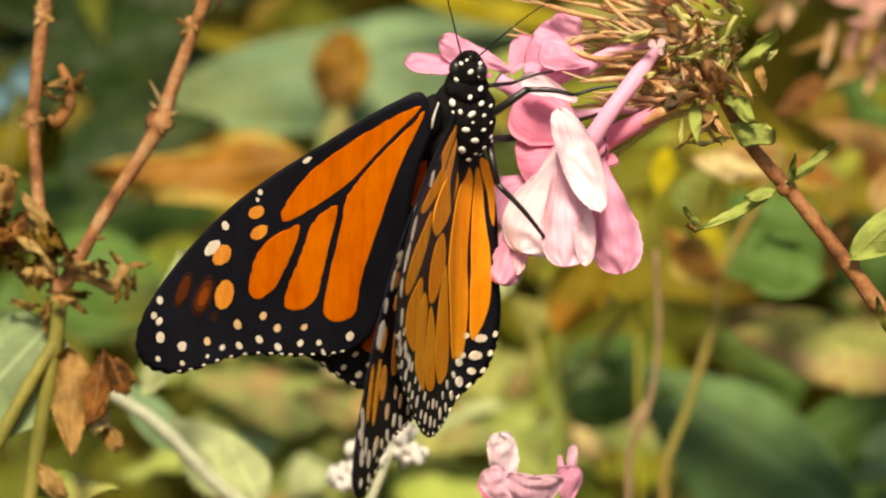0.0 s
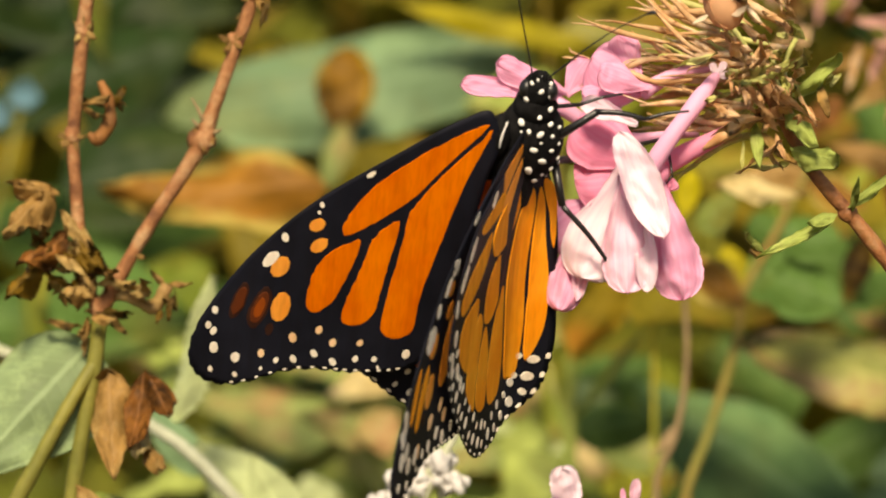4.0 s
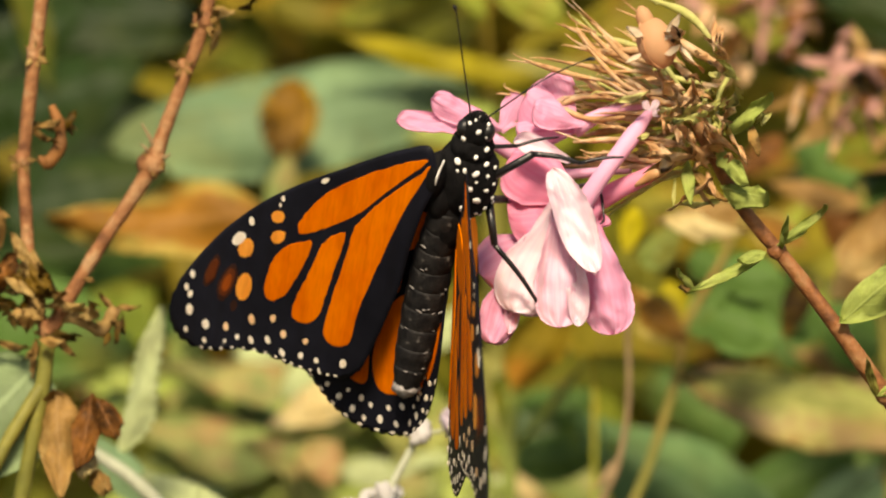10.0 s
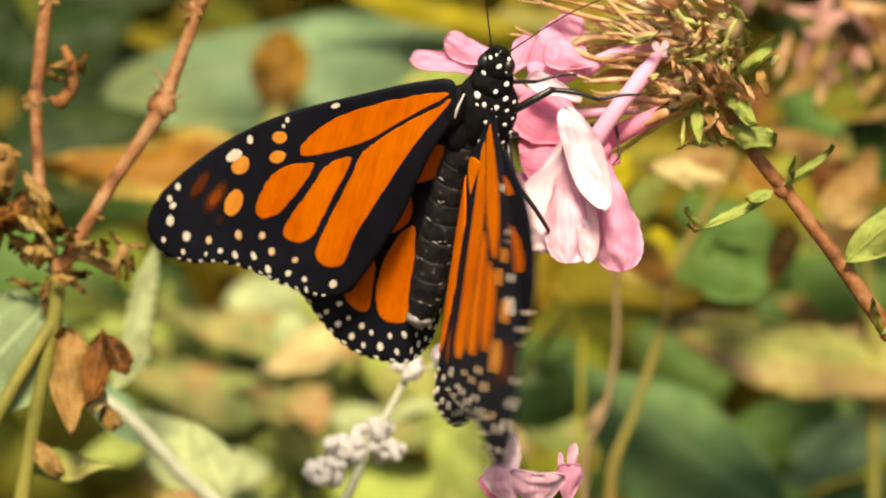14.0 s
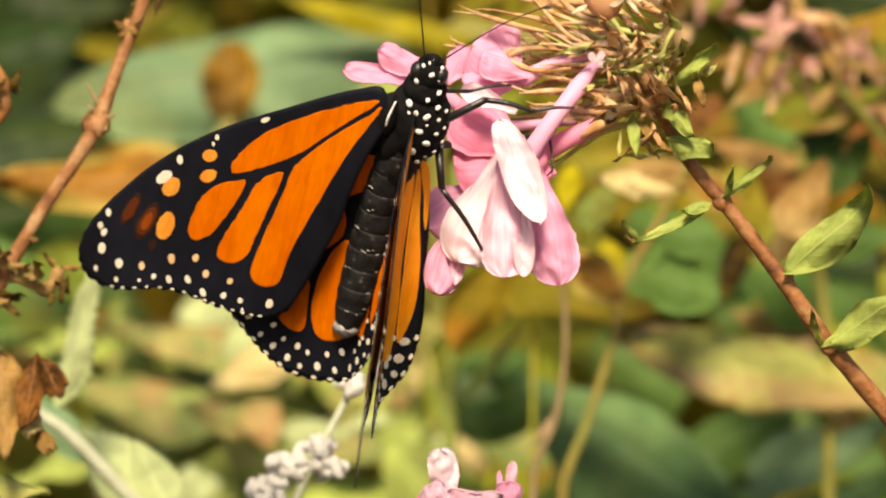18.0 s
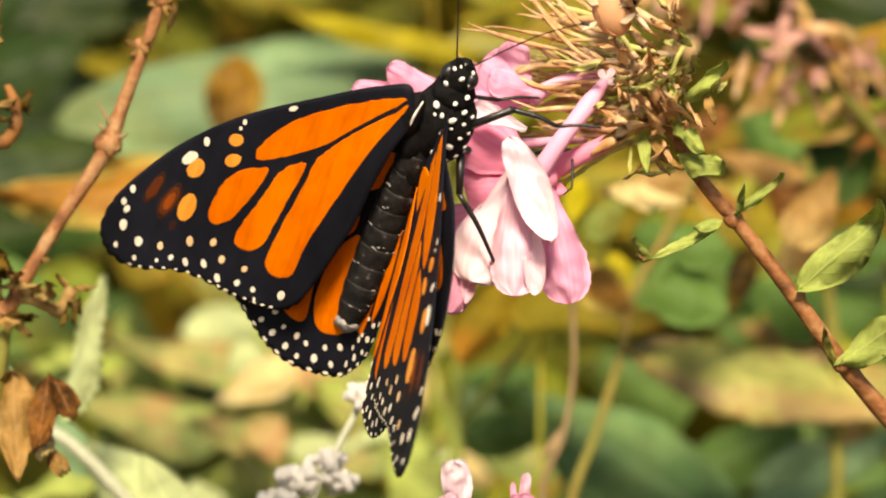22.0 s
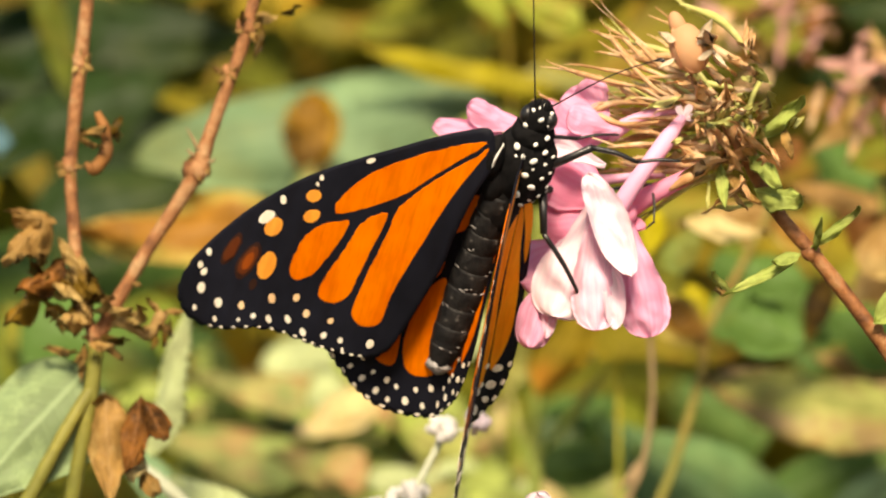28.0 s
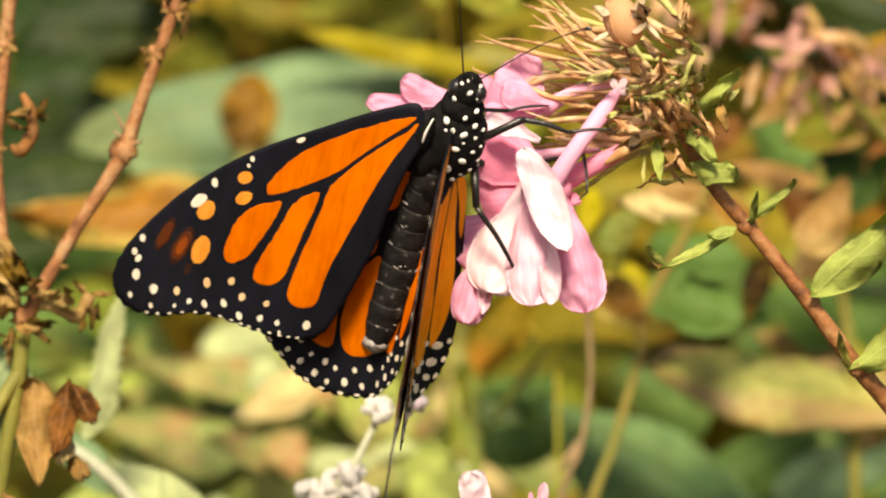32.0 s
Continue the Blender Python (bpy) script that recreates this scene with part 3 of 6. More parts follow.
def membrane(name, side, plan, parent, label):
    ring = ring_of(plan, 5 if name == "forewing" else 9)
    ring = [(p + 0.2 * math.sin(i * 1.9), q + 0.1 * math.cos(i * 1.9)) if p > 30 or (name == "hindwing" and p > 26 and q > 0) else (p, q) for i, (p, q) in enumerate(ring)]
    bm = bmesh.new()
    cx, cy = sum(p for p, _ in ring) / len(ring), sum(q for _, q in ring) / len(ring)
    faces = []
    for h in (0.06, -0.06):
        loops = [[bm.verts.new(wing_point(side, cx + (p - cx) * s, cy + (q - cy) * s, h)) for p, q in ring] for s in (1, 0.95, 0.9, 0.85, 0.8, 0.75, 0.7, 0.64, 0.58, 0.52, 0.45, 0.38, 0.3, 0.2, 0.1)]
        for a, b in zip(loops, loops[1:]):
            for i in range(len(ring)):
                j = (i + 1) % len(ring)
                bm.faces.new((a[i], a[j], b[j], b[i]))
        mid = bm.verts.new(wing_point(side, cx, cy, h))
        for i in range(len(ring)):
            bm.faces.new((loops[-1][i], loops[-1][(i + 1) % len(ring)], mid))
        faces.append(loops[0])
    a, b = faces
    for i in range(len(ring)):
        j = (i + 1) % len(ring)
        bm.faces.new((a[i], a[j], b[j], b[i]))
    bmesh.ops.recalc_face_normals(bm, faces=bm.faces)
    return part(name, bm, M_BLACK, parent, label)


def scale_patch(name, bm, material, parent):
    return part(name, bm, material, parent, "", False)


def oval(p, q, a, b, turn, n=10):
    c, s = math.cos(turn), math.sin(turn)
    return [(p + a * math.cos(2 * math.pi * k / n) * c - b * math.sin(2 * math.pi * k / n) * s, q + a * math.cos(2 * math.pi * k / n) * s + b * math.sin(2 * math.pi * k / n) * c) for k in range(n)]


def fore_wing(side, parent):
    w = membrane("forewing", side, FORE, parent, "black forewing with orange cells and white margin dots")
    rnd = random.Random(11)
    for face in (1, -1):
        lo, hi = 0.045 * face, 0.1 * face
        upper = face > 0
        big = M_ORANGE if upper else M_AMBER
        for plan in (CELL_DISC, CELL_LONG, CELL_MID, CELL_TOP):
            scale_patch("orange_cell", plate(side, ring_of(plan, 4), lo, hi, ragged=0.25), big, w)
        # amber spots, the cream bar and the smoky rust streaks before the tip
        for p, q, a, b, turn, mat in ((14.9, 21.7, 1.15, 0.85, 0.9, M_AMBER), (17.7, 21.2, 1.35, 0.85, 0.75, M_AMBER), (21.4, 25.9, 1.7, 1.1, 0.5, M_AMBER), (27.1, 25.4, 2.3, 1.25, 0.2, M_AMBER),
                                      (30.5, 26.6, 1.0, 0.5, 0.2, M_SMOKE)) + (() if upper else ((27.6, 28.1, 4.2, 1.0, 0.3, M_PALE), (27.0, 30.8, 3.6, 0.7, 0.25, M_PALE))):
            scale_patch("orange_spot", plate(side, oval(p, q, a, b, turn), lo, hi, (1, 0.5), 0.25), mat, w)
        if upper:
            # smoky rust streaks, brighter towards their middle
            for p, q, a, b, mats in ((27.6, 28.1, 3.3, 1.2, (M_SMOKE, M_EMBER, M_RUST)), (27.0, 30.8, 2.9, 0.85, (M_SMOKE, M_EMBER))):
                for k, mat in enumerate(mats):
                    f = 1 - 0.26 * k
                    scale_patch("rust_streak", plate(side, oval(p, q, a * f, b * f, 0.3, 14), lo + 0.05 * k * face, hi + 0.05 * k * face, (1, 0.5), 0.3), mat, w)
        scale_patch("cream_spot", plate(side, oval(20.5, 27.2, 1.45 if upper else 2.0, 0.72 if upper else 1.3, 0.66), lo, hi, (1, 0.5), 0.2), M_CREAM, w)
        grow = 0.8 if upper else 1.2
        for p, q, r, mat in ((28.8, 33.8, 0.7, 0), (31.1, 34.5, 0.66, 0), (31.9, 33.8, 0.68, 0), (34.3, 33.6, 0.95, 0), (37.5, 33.8, 0.5, 0), (35.3, 30.7, 0.9, 0), (37.8, 30.6, 0.48, 0), (34.2, 27.4, 0.72, 2), (36.4, 27.3, 0.36, 0),
                             (34.9, 25.4, 0.55, 0), (34.4, 23.2, 0.68, 0), (31.3, 23.5, 0.85, 1), (33.2, 20.6, 0.72, 0), (29.7, 20.2, 0.72, 1), (31.3, 18.3, 0.75, 1), (34.1, 18.1, 0.72, 0), (30.9, 14.8, 0.62, 2), (33.3, 15.2, 0.62, 0),
                             (33.0, 12.8, 0.55, 0), (31.8, 8.8, 0.8, 0), (34.2, 12.2, 0.3, 0), (7.0, 15.5, 0.52, 0), (12.0, 21.3, 0.5, 0), (13.1, 21.6, 0.36, 0), (17.2, 25.6, 0.75, 0)):
            turn = rnd.uniform(-0.5, 0.5)
            long = 1.7 if p < 8 else 1.1
            scale_patch("margin_dot", plate(side, oval(p, q, r * long * grow, r * 0.8 * grow, 0.8 if p < 8 else turn, 8), lo, hi, (1, 0.5), 0.15), M_PEACH if mat else M_CREAM, w)
        edge = ring_of(FORE, 2)[30:46]
        for (p, q), (p2, q2) in zip(edge, edge[1:]):
            scale_patch("margin_dot", plate(side, oval((p + p2) / 2 - 0.3, (q + q2) / 2, 0.4 * grow, 0.18 * grow, math.atan2(q2 - q, p2 - p), 6), lo, hi, (1, 0.5)), M_CREAM, w)
        if not upper:
            # long white bars along the front edge beneath
            for p, q, a in ((12.4, 20.6, 1.2), (14.6, 22.9, 1.5), (30.2, 33.6, 1.5), (33.4, 32.0, 1.2), (34.7, 28.3, 1.2)):
                scale_patch("margin_dot", plate(side, oval(p, q, a, 0.6, 0.65 if p < 20 else 0.2, 8), lo, hi, (1, 0.5), 0.1), M_CREAM, w)
    return w


# hindwing cells between the veins, from the inner margin to the leading edge
HIND_CELLS = [
    [(4.9, 3.6), (6.4, 8.6), (9.0, 14.6), (9.9, 13.0), (8.5, 7.6), (6.2, 2.8)],
    [(6.6, -0.8), (7.5, 4.6), (10.8, 9.2), (14.0, 8.2), (13.6, 4.6), (11.6, 1.6), (8.8, -0.5)],
    [(7.8, -2.9), (9.8, -1.4), (13.2, 0.4), (18.8, 1.7), (25.2, 0.6), (31.4, -0.5), (32.6, -1.6), (32.2, -3.0), (26.0, -3.6), (19.8, -3.2), (13.8, -3.4), (9.4, -3.6)],
    [(8.0, -4.2), (13.9, -4.0), (21.5, -4.1), (29.1, -4.2), (30.4, -4.9), (26.4, -6.2), (20.3, -6.2), (14.2, -5.4), (9.5, -4.9)],
    [(6.9, -4.6), (11.2, -5.6), (15.8, -6.4), (10.5, -6.3), (7.2, -5.6)],
    [(10.6, 10.9), (12.5, 14.6), (14.6, 18.6), (17.3, 21.2), (18.8, 20.2), (17.8, 16.6), (15.6, 13.2), (12.9, 10.9)],
    [(14.8, 4.6), (15.2, 7.6), (18.4, 9.9), (22.0, 9.9), (22.8, 7.8), (21.4, 5.6), (18.4, 3.6)],
    [(19.3, 3.0), (22.0, 5.0), (26.5, 6.2), (31.0, 6.3), (34.0, 5.2), (34.6, 3.6), (33.6, 1.5), (30.4, 1.0), (27.0, 1.4), (22.6, 2.2)],
    [(23.2, 9.0), (25.6, 10.3), (29.2, 10.9), (32.6, 10.7), (34.1, 9.4), (34.5, 7.6), (33.4, 6.8), (30.0, 6.9), (26.6, 7.2)],
    [(18.4, 13.7), (18.9, 16.6), (20.1, 19.4), (22.6, 20.6), (25.0, 19.4), (27.2, 16.2), (25.2, 15.2), (21.4, 13.6)],
    [(20.9, 12.8), (26.6, 15.3), (29.8, 15.4), (32.6, 12.9), (33.4, 11.5), (30.4, 11.5), (26.0, 11.2), (22.2, 10.8)],
]


def hind_wing(side, parent):
    w = membrane("hindwing", side, HIND, parent, "black hindwing with orange streaks and white dots")
    rim = ring_of(HIND, 8)[8 * 6:8 * 18]
    lengths = [0.0]
    for (p, q), (p2, q2) in zip(rim, rim[1:]):
        lengths.append(lengths[-1] + math.hypot(p2 - p, q2 - q))

    def inset(f, d):
        """A place d inside the outer margin, f of the way along it, and the margin's direction there."""
        k = min(range(len(rim) - 1), key=lambda i: abs(lengths[i] - f * lengths[-1]))
        (p, q), (p2, q2) = rim[k], rim[k + 1]
        n = math.hypot(p2 - p, q2 - q)
        tp, tq = (p2 - p) / n, (q2 - q) / n
        return p + d * tq, q - d * tp, math.atan2(tp, -tq)

    inward = -1 if inset(0.5, 1.0)[0] > rim[len(rim) // 2][0] else 1
    for face in (1, -1):
        lo, hi = 0.045 * face, 0.1 * face
        mat = M_ORANGE if face > 0 else M_PALE
        for cell in HIND_CELLS:
            if face < 0:
                # beneath, the veins are finer and the cells wider
                cp, cq = sum(p for p, _ in cell) / len(cell), sum(q for _, q in cell) / len(cell)
                cell = [(cp + (p - cp) * 1.03, cq + (q - cq) * 1.08) for p, q in cell]
            scale_patch("orange_cell", plate(side, ring_of(cell, 4), lo, hi, ragged=0.15), mat, w)
        grow = 0.85 if face > 0 else 1.15
        for row, (d, size, n) in enumerate(((1.8, 0.66, 18), (4.0, 0.56, 16))):
            for k in range(n):
                wob = 0.5 * math.sin(k * 2.4 + row)
                p, q, turn = inset((k + 0.5 + 0.3 * row) / (n + 0.4), inward * (d + 0.5 * wob))
                s = size * grow * (1 + 0.35 * wob)
                scale_patch("margin_dot", plate(side, oval(p, q, s * 0.72, s * 1.0, turn + math.pi / 2, 8), lo, hi, (1, 0.5), 0.12), M_CREAM, w)
        for k in range(20):
            p, q, turn = inset((k + 0.2) / 20, inward * 0.36)
            scale_patch("margin_dot", plate(side, oval(p, q, 0.22, 0.45, turn, 6), lo, hi, (1, 0.5)), M_CREAM, w)
        if face < 0:
            for p, q, a in ((6.2, 10.8, 1.3), (10.9, 18.4, 1.9), (13.9, 21.2, 2.2), (17.2, 23.6, 1.3), (21.1, 22.9, 1.2), (24.2, 23.6, 1.2), (26.0, 20.6, 1.0), (28.0, 18.6, 1.0)):
                scale_patch("margin_dot", plate(side, oval(p, q, a, 0.62, 0.75 if p < 16 else 0.1, 8), lo, hi, (1, 0.5), 0.12), M_CREAM, w)
    return w


def joint(right, down, z):
    """A place on the butterfly from its reach to the right of and below the thorax as it hangs, z towards the eye, in millimetres."""
    a = radians(-12.5)
    along = right * math.sin(a) + down * math.cos(a)
    across = right * math.cos(a) - down * math.sin(a)
    b = radians(TILT)
    return Vector((across, -(along - z * math.sin(b)) / math.cos(b), z)) / 1000


def build_butterfly():
    fly = thing("butterfly", "orange and black butterfly with white dots, clinging to pink bloom", "butterfly")
    bm = bmesh.new()
    blob_into(bm, (0.0018, 0, -0.0008), (0.0042, 0.0059, 0.0036), seg=28, rough=0.05)
    blob_into(bm, (0.002, 0.0046, -0.0002), (0.0029, 0.0027, 0.0027), seg=18, rough=0.1)
    for v in bm.verts:
        v.co.x *= 1 + 0.02 * math.sin(v.co.y * 900)
    blob_into(bm, (0.0003, -0.0062, -0.0006), (0.0027, 0.0052, 0.0026), seg=20, rough=0.08)
    thorax = part("thorax", bm, M_FUR, fly, "furry black thorax with white dots")
    bm = bmesh.new()
    blob_into(bm, (0.0021, 0.007, 0.0003), (0.0021, 0.0027, 0.0021), seg=18, rough=0.08)
    head = part("head", bm, M_FUR, fly, "black head with white dots")
    for s in (-1, 1):
        blob("eye", (s * 0.0015 + 0.0021, 0.0073, 0.0008), (0.001, 0.0013, 0.0012), M_LEG, head, "glossy black eye", seg=12)
        tube("palp", [(0.0021 + s * 0.0005, 0.0078, 0.001), (0.0021 + s * 0.0006, 0.0094, 0.0014), (0.0021 + s * 0.0004, 0.01, 0.0012)], [0.0005, 0.0004, 0.0001], M_FUR, head, "", 6, 3)
    rnd = random.Random(3)
    # white dots in loose rows over head, collar and flank
    for x, y, z, r in ((0.7, 6.2, 1.8, 0.5), (2.5, 7.7, 2.3, 0.36), (1.2, 8.5, 1.8, 0.3), (0.2, 7.8, 0.8, 0.3), (2.5, 9.3, 1.3, 0.3), (3.7, 7.0, 1.7, 0.42), (3.6, 8.5, 1.2, 0.38), (1.9, 9.0, 1.7, 0.2)):
        n = Vector(((x - 2.1) / 4.4, (y - 7) / 7.3, (z - 0.3) / 4.4)).normalized()
        blob("white_dot", Vector((x, y, z)) / 1000, (r * 0.00078, r * rnd.uniform(0.0009, 0.0012), r * 0.0004), M_DOT, head, turn=n.to_track_quat("Z", "Y").to_matrix(), seg=9, rough=0.3)
    for x, y, z, r in ((0.5, 3.3, 2.4, 0.56), (2.7, 4.3, 2.5, 0.36), (3.9, 5.3, 1.8, 0.42), (4.2, 3.3, 1.8, 0.42), (3.1, 2.0, 2.55, 0.46), (1.6, 2.2, 2.6, 0.34), (0.7, 2.0, 2.5, 0.24), (4.6, 1.7, 1.85, 0.34), (2.5, -0.1, 2.8, 0.46), (3.7, -1.7, 2.3, 0.52), (4.7, -0.3, 1.9, 0.36), (2.1, -3.2, 2.25, 0.64),
                       (3.9, -4.0, 1.15, 0.36), (4.9, -3.2, 0.8, 0.42), (3.0, -5.0, 1.1, 0.48), (5.6, -1.8, 0.4, 0.4), (5.5, 0.4, 0.95, 0.3), (5.7, -2.8, -0.6, 0.36), (5.3, 2.6, 0.7, 0.32), (3.3, 0.9, 2.6, 0.2), (4.4, -4.6, -0.2, 0.3)):
        n = Vector(((x - 1.8) / 17.6, y / 34.8, (z + 0.8) / 13)).normalized()
        blob("white_dot", Vector((x, y, z)) / 1000, (r * 0.00078, r * rnd.uniform(0.0009, 0.0012), r * 0.00036), M_DOT, thorax, turn=n.to_track_quat("Z", "Y").to_matrix(), seg=9, rough=0.3)
    for x, y, z, sx, sy, sz in ((-2.0, 0.6, 1.4, 1.5, 3.2, 2.0), (-0.9, -3.0, 0.6, 1.7, 3.4, 1.9)):
        blob("tegula", Vector((x, y, z)) / 1000, Vector((sx, sy, sz)) / 1000, M_FUR, thorax, "black wing root", seg=14, rough=0.08)
    tube("tegula_streak", [(-0.0012, 0.0034, 0.0031), (-0.0017, 0.0012, 0.0034), (-0.0018, -0.001, 0.003)], [0.0001, 0.0002, 0.00008], M_DOT, thorax, "", 5, 4)
    # abdomen, ring by ring
    segs = 9
    for k in range(segs):
        y0, y1 = -0.0045 - 0.0263 * k / segs, -0.0045 - 0.0263 * (k + 1.12) / segs
        f0, f1 = k / segs, (k + 1) / segs
        rad = lambda f: 0.00218 * (0.8 + 0.5 * math.sin(math.pi * (0.12 + 0.72 * f))) * (1 if f < 0.85 else 1 - (f - 0.85) * 1.5)
        bow = lambda f: -0.0012 * math.sin(math.pi * f)
        bm = bmesh.new()
        side = lambda f: -0.0005 * min(1, f * 4) - 0.0009 * f * f
        tube_into(bm, [(side(f0), y0, bow(f0)), (side((f0 + f1) / 2), (y0 + y1) / 2, bow((f0 + f1) / 2)), (side(f1), y1, bow(f1))], [rad(f0) * 0.97, rad((f0 + f1) / 2) * 1.01, rad(f1) * 1.0, rad(f1) * 0.95], 24, 4, 0.04)
        seg = part("abdomen_segment", bm, M_ABDOMEN, fly)
        for s in range(7):
            a = -0.9 + 0.3 * s + 0.1 * math.sin(k * 3 + s)
            rr = rad(f1) * 1.02
            a += rnd.uniform(-0.14, 0.14)
            c = Vector((side(f1) + rr * math.sin(a), y1 + rnd.uniform(0.0003, 0.0012), bow(f1) + rr * math.cos(a)))
            if rnd.random() < 0.15 + 0.4 * f1:
                blob("pale_fleck", c, (rnd.uniform(0.00012, 0.0005), rnd.uniform(0.00006, 0.00016), 0.00006), M_FLECK, seg, turn=Euler((0, a, rnd.uniform(-0.5, 0.3))).to_matrix(), seg=7, rough=0.6)
    blob("abdomen_tip", (-0.0014, -0.0308, 0), (0.0019, 0.0014, 0.0018), M_FLECK, fly, "pale grey tail tip", seg=12, rough=0.25)
    for s in (-1, 1):
        tip = joint(1.4, -20.8, 4) if s < 0 else joint(18.6, -13.4, 5)
        base = Vector((0.002 + s * 0.0007, 0.0088, 0.0012))
        mid = base.lerp(tip, 0.55) + (Vector((0, 0.0004, 0)) if s < 0 else Vector((-0.0003, 0.0009, 0)))
        ant = tube("antenna", [base, mid, base.lerp(tip, 0.9) + Vector((0, 0.0007, 0)), tip], [0.00012, 0.00009, 0.00008, 0.00014], M_LEG, fly, "thin black clubbed antenna", 6, 6)
        tube("club", [base.lerp(tip, 0.9) + Vector((0, 0.0007, 0)), base.lerp(tip, 0.96) + Vector((0, 0.0004, 0)), tip], [0.0001, 0.00027, 0.0002], M_LEG, ant, "", 6, 4)
    # legs: thigh, shin, foot
    for thin, path in zip((0.9, 0.5, 0.85, 0.8), ([(3.0, 1.4, -0.5), (10.5, -2.3, 1.5), (16.4, -0.9, 1.2), (21.9, -1.4, 0.4)], [(3.0, -3.6, -2), (8.5, -3.6, -4), (13.9, -4.5, -6)], [(4.6, 3.4, -1.0), (5.1, 9.0, 1.6), (10.5, 17.0, 2.2), (11.7, 18.1, 2.0)],
                 [(4, 3.0, -5), (11, 3.0, -20), (18.8, 1.4, -10), (19.4, 6.4, -5.5), (18.4, 7.4, -5)])):
        pts = [joint(*p) for p in path]
        leg = tube("leg", pts[:2], [0.0007 * thin, 0.00055 * thin], M_LEG, fly, "black jointed leg", 8, 1)
        for a, b, r0, r1 in zip(pts[1:], pts[2:], (0.00044, 0.00028, 0.0002), (0.00028, 0.00016, 0.0001)):
            tube("leg_segment", [a, (a + b) / 2 + Vector((0.0001, 0.0003, 0)), b], [r0 * thin, r0 * 0.9 * thin, r1 * thin], M_LEG, leg, "", 7, 4)
    return fly, [(side, fore_wing(side, fly), hind_wing(side, fly)) for side in (-1, 1)]


# ---- the bloom that carries it ----
U = 1 / 13600.0


def petal(a, b, c, d, y0, y1, wide, mat, parent, seed=0, **kw):
    opts = dict(shape=PETAL, curl=0.0, cup=0.35, wave=0.05, rows=22, cols=12, ruffle=0.032, thick=0.00025, seed=seed)
    opts.update(kw)
    return blade("petal", spot(a, b, y0), spot(c, d, y1), wide * U, mat, parent, **opts)


def floret(parent, tube_line, mat, radii=(0.0012, 0.0009, 0.0007, 0.0006)):
    t = tube("flower_tube", [spot(*p) for p in tube_line], radii, mat, parent, "pink slender flower tube", 12)
    return t


def build_bloom():
    root = spot(2600, 2600, 0.03)
    root.z = 0.0
    b = thing("phlox_bloom", "pink flower cluster with dried tan calyces on reddish stem", "flower", root, "pink blooms")
    stem = tube("stem", [root, spot(2300, 1700, 0.02), spot(1850, 1050, 0.012), spot(1595, 735, 0.006), spot(1500, 622, 0.004), spot(1420, 512, 0.003), spot(1335, 400, 0.003), spot(1245, 292, 0.003), spot(1215, 232, 0.003), spot(1188, 180, 0.003), spot(1150, 120, 0.003)],
                [0.003, 0.0026, 0.0017, 0.0013, 0.0012, 0.0011, 0.001, 0.0009, 0.0011, 0.0012, 0.0008], M_STEM, b, "reddish brown stem", 12, 6, 0.12)
    for a, c in ((1420, 508), (1500, 625), (1310, 372)):
        blob("node", spot(a, c, 0.003), (0.00135, 0.0013, 0.0013), M_STEM, stem, seg=10, rough=0.2)
    # front floret, hanging
    f = floret(b, [(955, 310, -0.001), (1000, 242, -0.002), (1042, 186, -0.001), (1086, 126, 0.002)], M_TUBE, (0.0014, 0.0012, 0.0011, 0.0012, 0.0006))
    # a white standing lobe with a puckered rim, three hanging lobes and a broad pale one behind
    petal(914, 226, 990, 414, -0.0045, -0.0078, 66, M_WHITE, f, 1, shape=LOBE, cup=-0.5, wave=0.05, ruffle=0.04, tooth=0.03, rows=30, cols=16)
    for a2, c2 in ((1098, 106), (1104, 128), (1076, 108)):
        petal(1084, 132, a2, c2, 0.0015, 0.001, 14, M_WHITE, f, a2, rows=8, cols=4)
    petal(922, 290, 928, 508, -0.0035, -0.006, 84, M_SOFT, f, 2, cup=0.7, tooth=0.04, wave=0.06, ruffle=0.045)
    petal(952, 330, 962, 506, -0.003, -0.0045, 40, M_WHITE, f, 22, cup=-0.8, wave=0.04, ruffle=0.04)
    petal(985, 315, 1026, 519, -0.002, -0.003, 92, M_PETAL, f, 3, cup=0.6, tooth=0.04, wave=0.06, ruffle=0.05, hook=-0.15)
    petal(935, 268, 848, 482, 0.001, -0.002, 122, M_WHITE, f, 4, cup=0.55, wave=0.06)
    petal(850, 380, 806, 537, 0.003, 0.001, 70, M_PETAL, f, 5, wave=0.08, ruffle=0.05)
    petal(868, 350, 838, 522, 0.002, 0.0, 30, M_SOFT, f, 23, wave=0.08, ruffle=0.05)
    blob("throat", spot(980, 300, 0.0), (0.0016, 0.0014, 0.0017), M_DEEP, f, seg=12)
    # floret behind the thorax
    f = floret(b, [(965, 300, 0.003), (1035, 262, 0.002), (1092, 234, 0.002), (1136, 208, 0.004)], M_DEEP, (0.0016, 0.0013, 0.001, 0.0008))
    tube("calyx", [spot(1058, 258, 0.001), spot(1100, 232, 0.001), spot(1160, 192, 0.004)], [0.0003, 0.00075, 0.0008, 0.0006], M_CALYX, f, "dried tan calyx", 8, 4, 0.3)
    petal(965, 285, 838, 208, 0.003, 0.002, 120, M_DEEP, f, 6)
    petal(965, 292, 835, 310, 0.004, 0.003, 110, M_DEEP, f, 7)
    petal(945, 215, 845, 178, 0.0, -0.001, 40, M_WHITE, f, 8, cup=-0.6)
    petal(900, 340, 790, 420, 0.005, 0.004, 120, M_PETAL, f, 18)
    petal(965, 300, 1000, 330, 0.004, 0.0, 50, M_DEEP, f, 19)
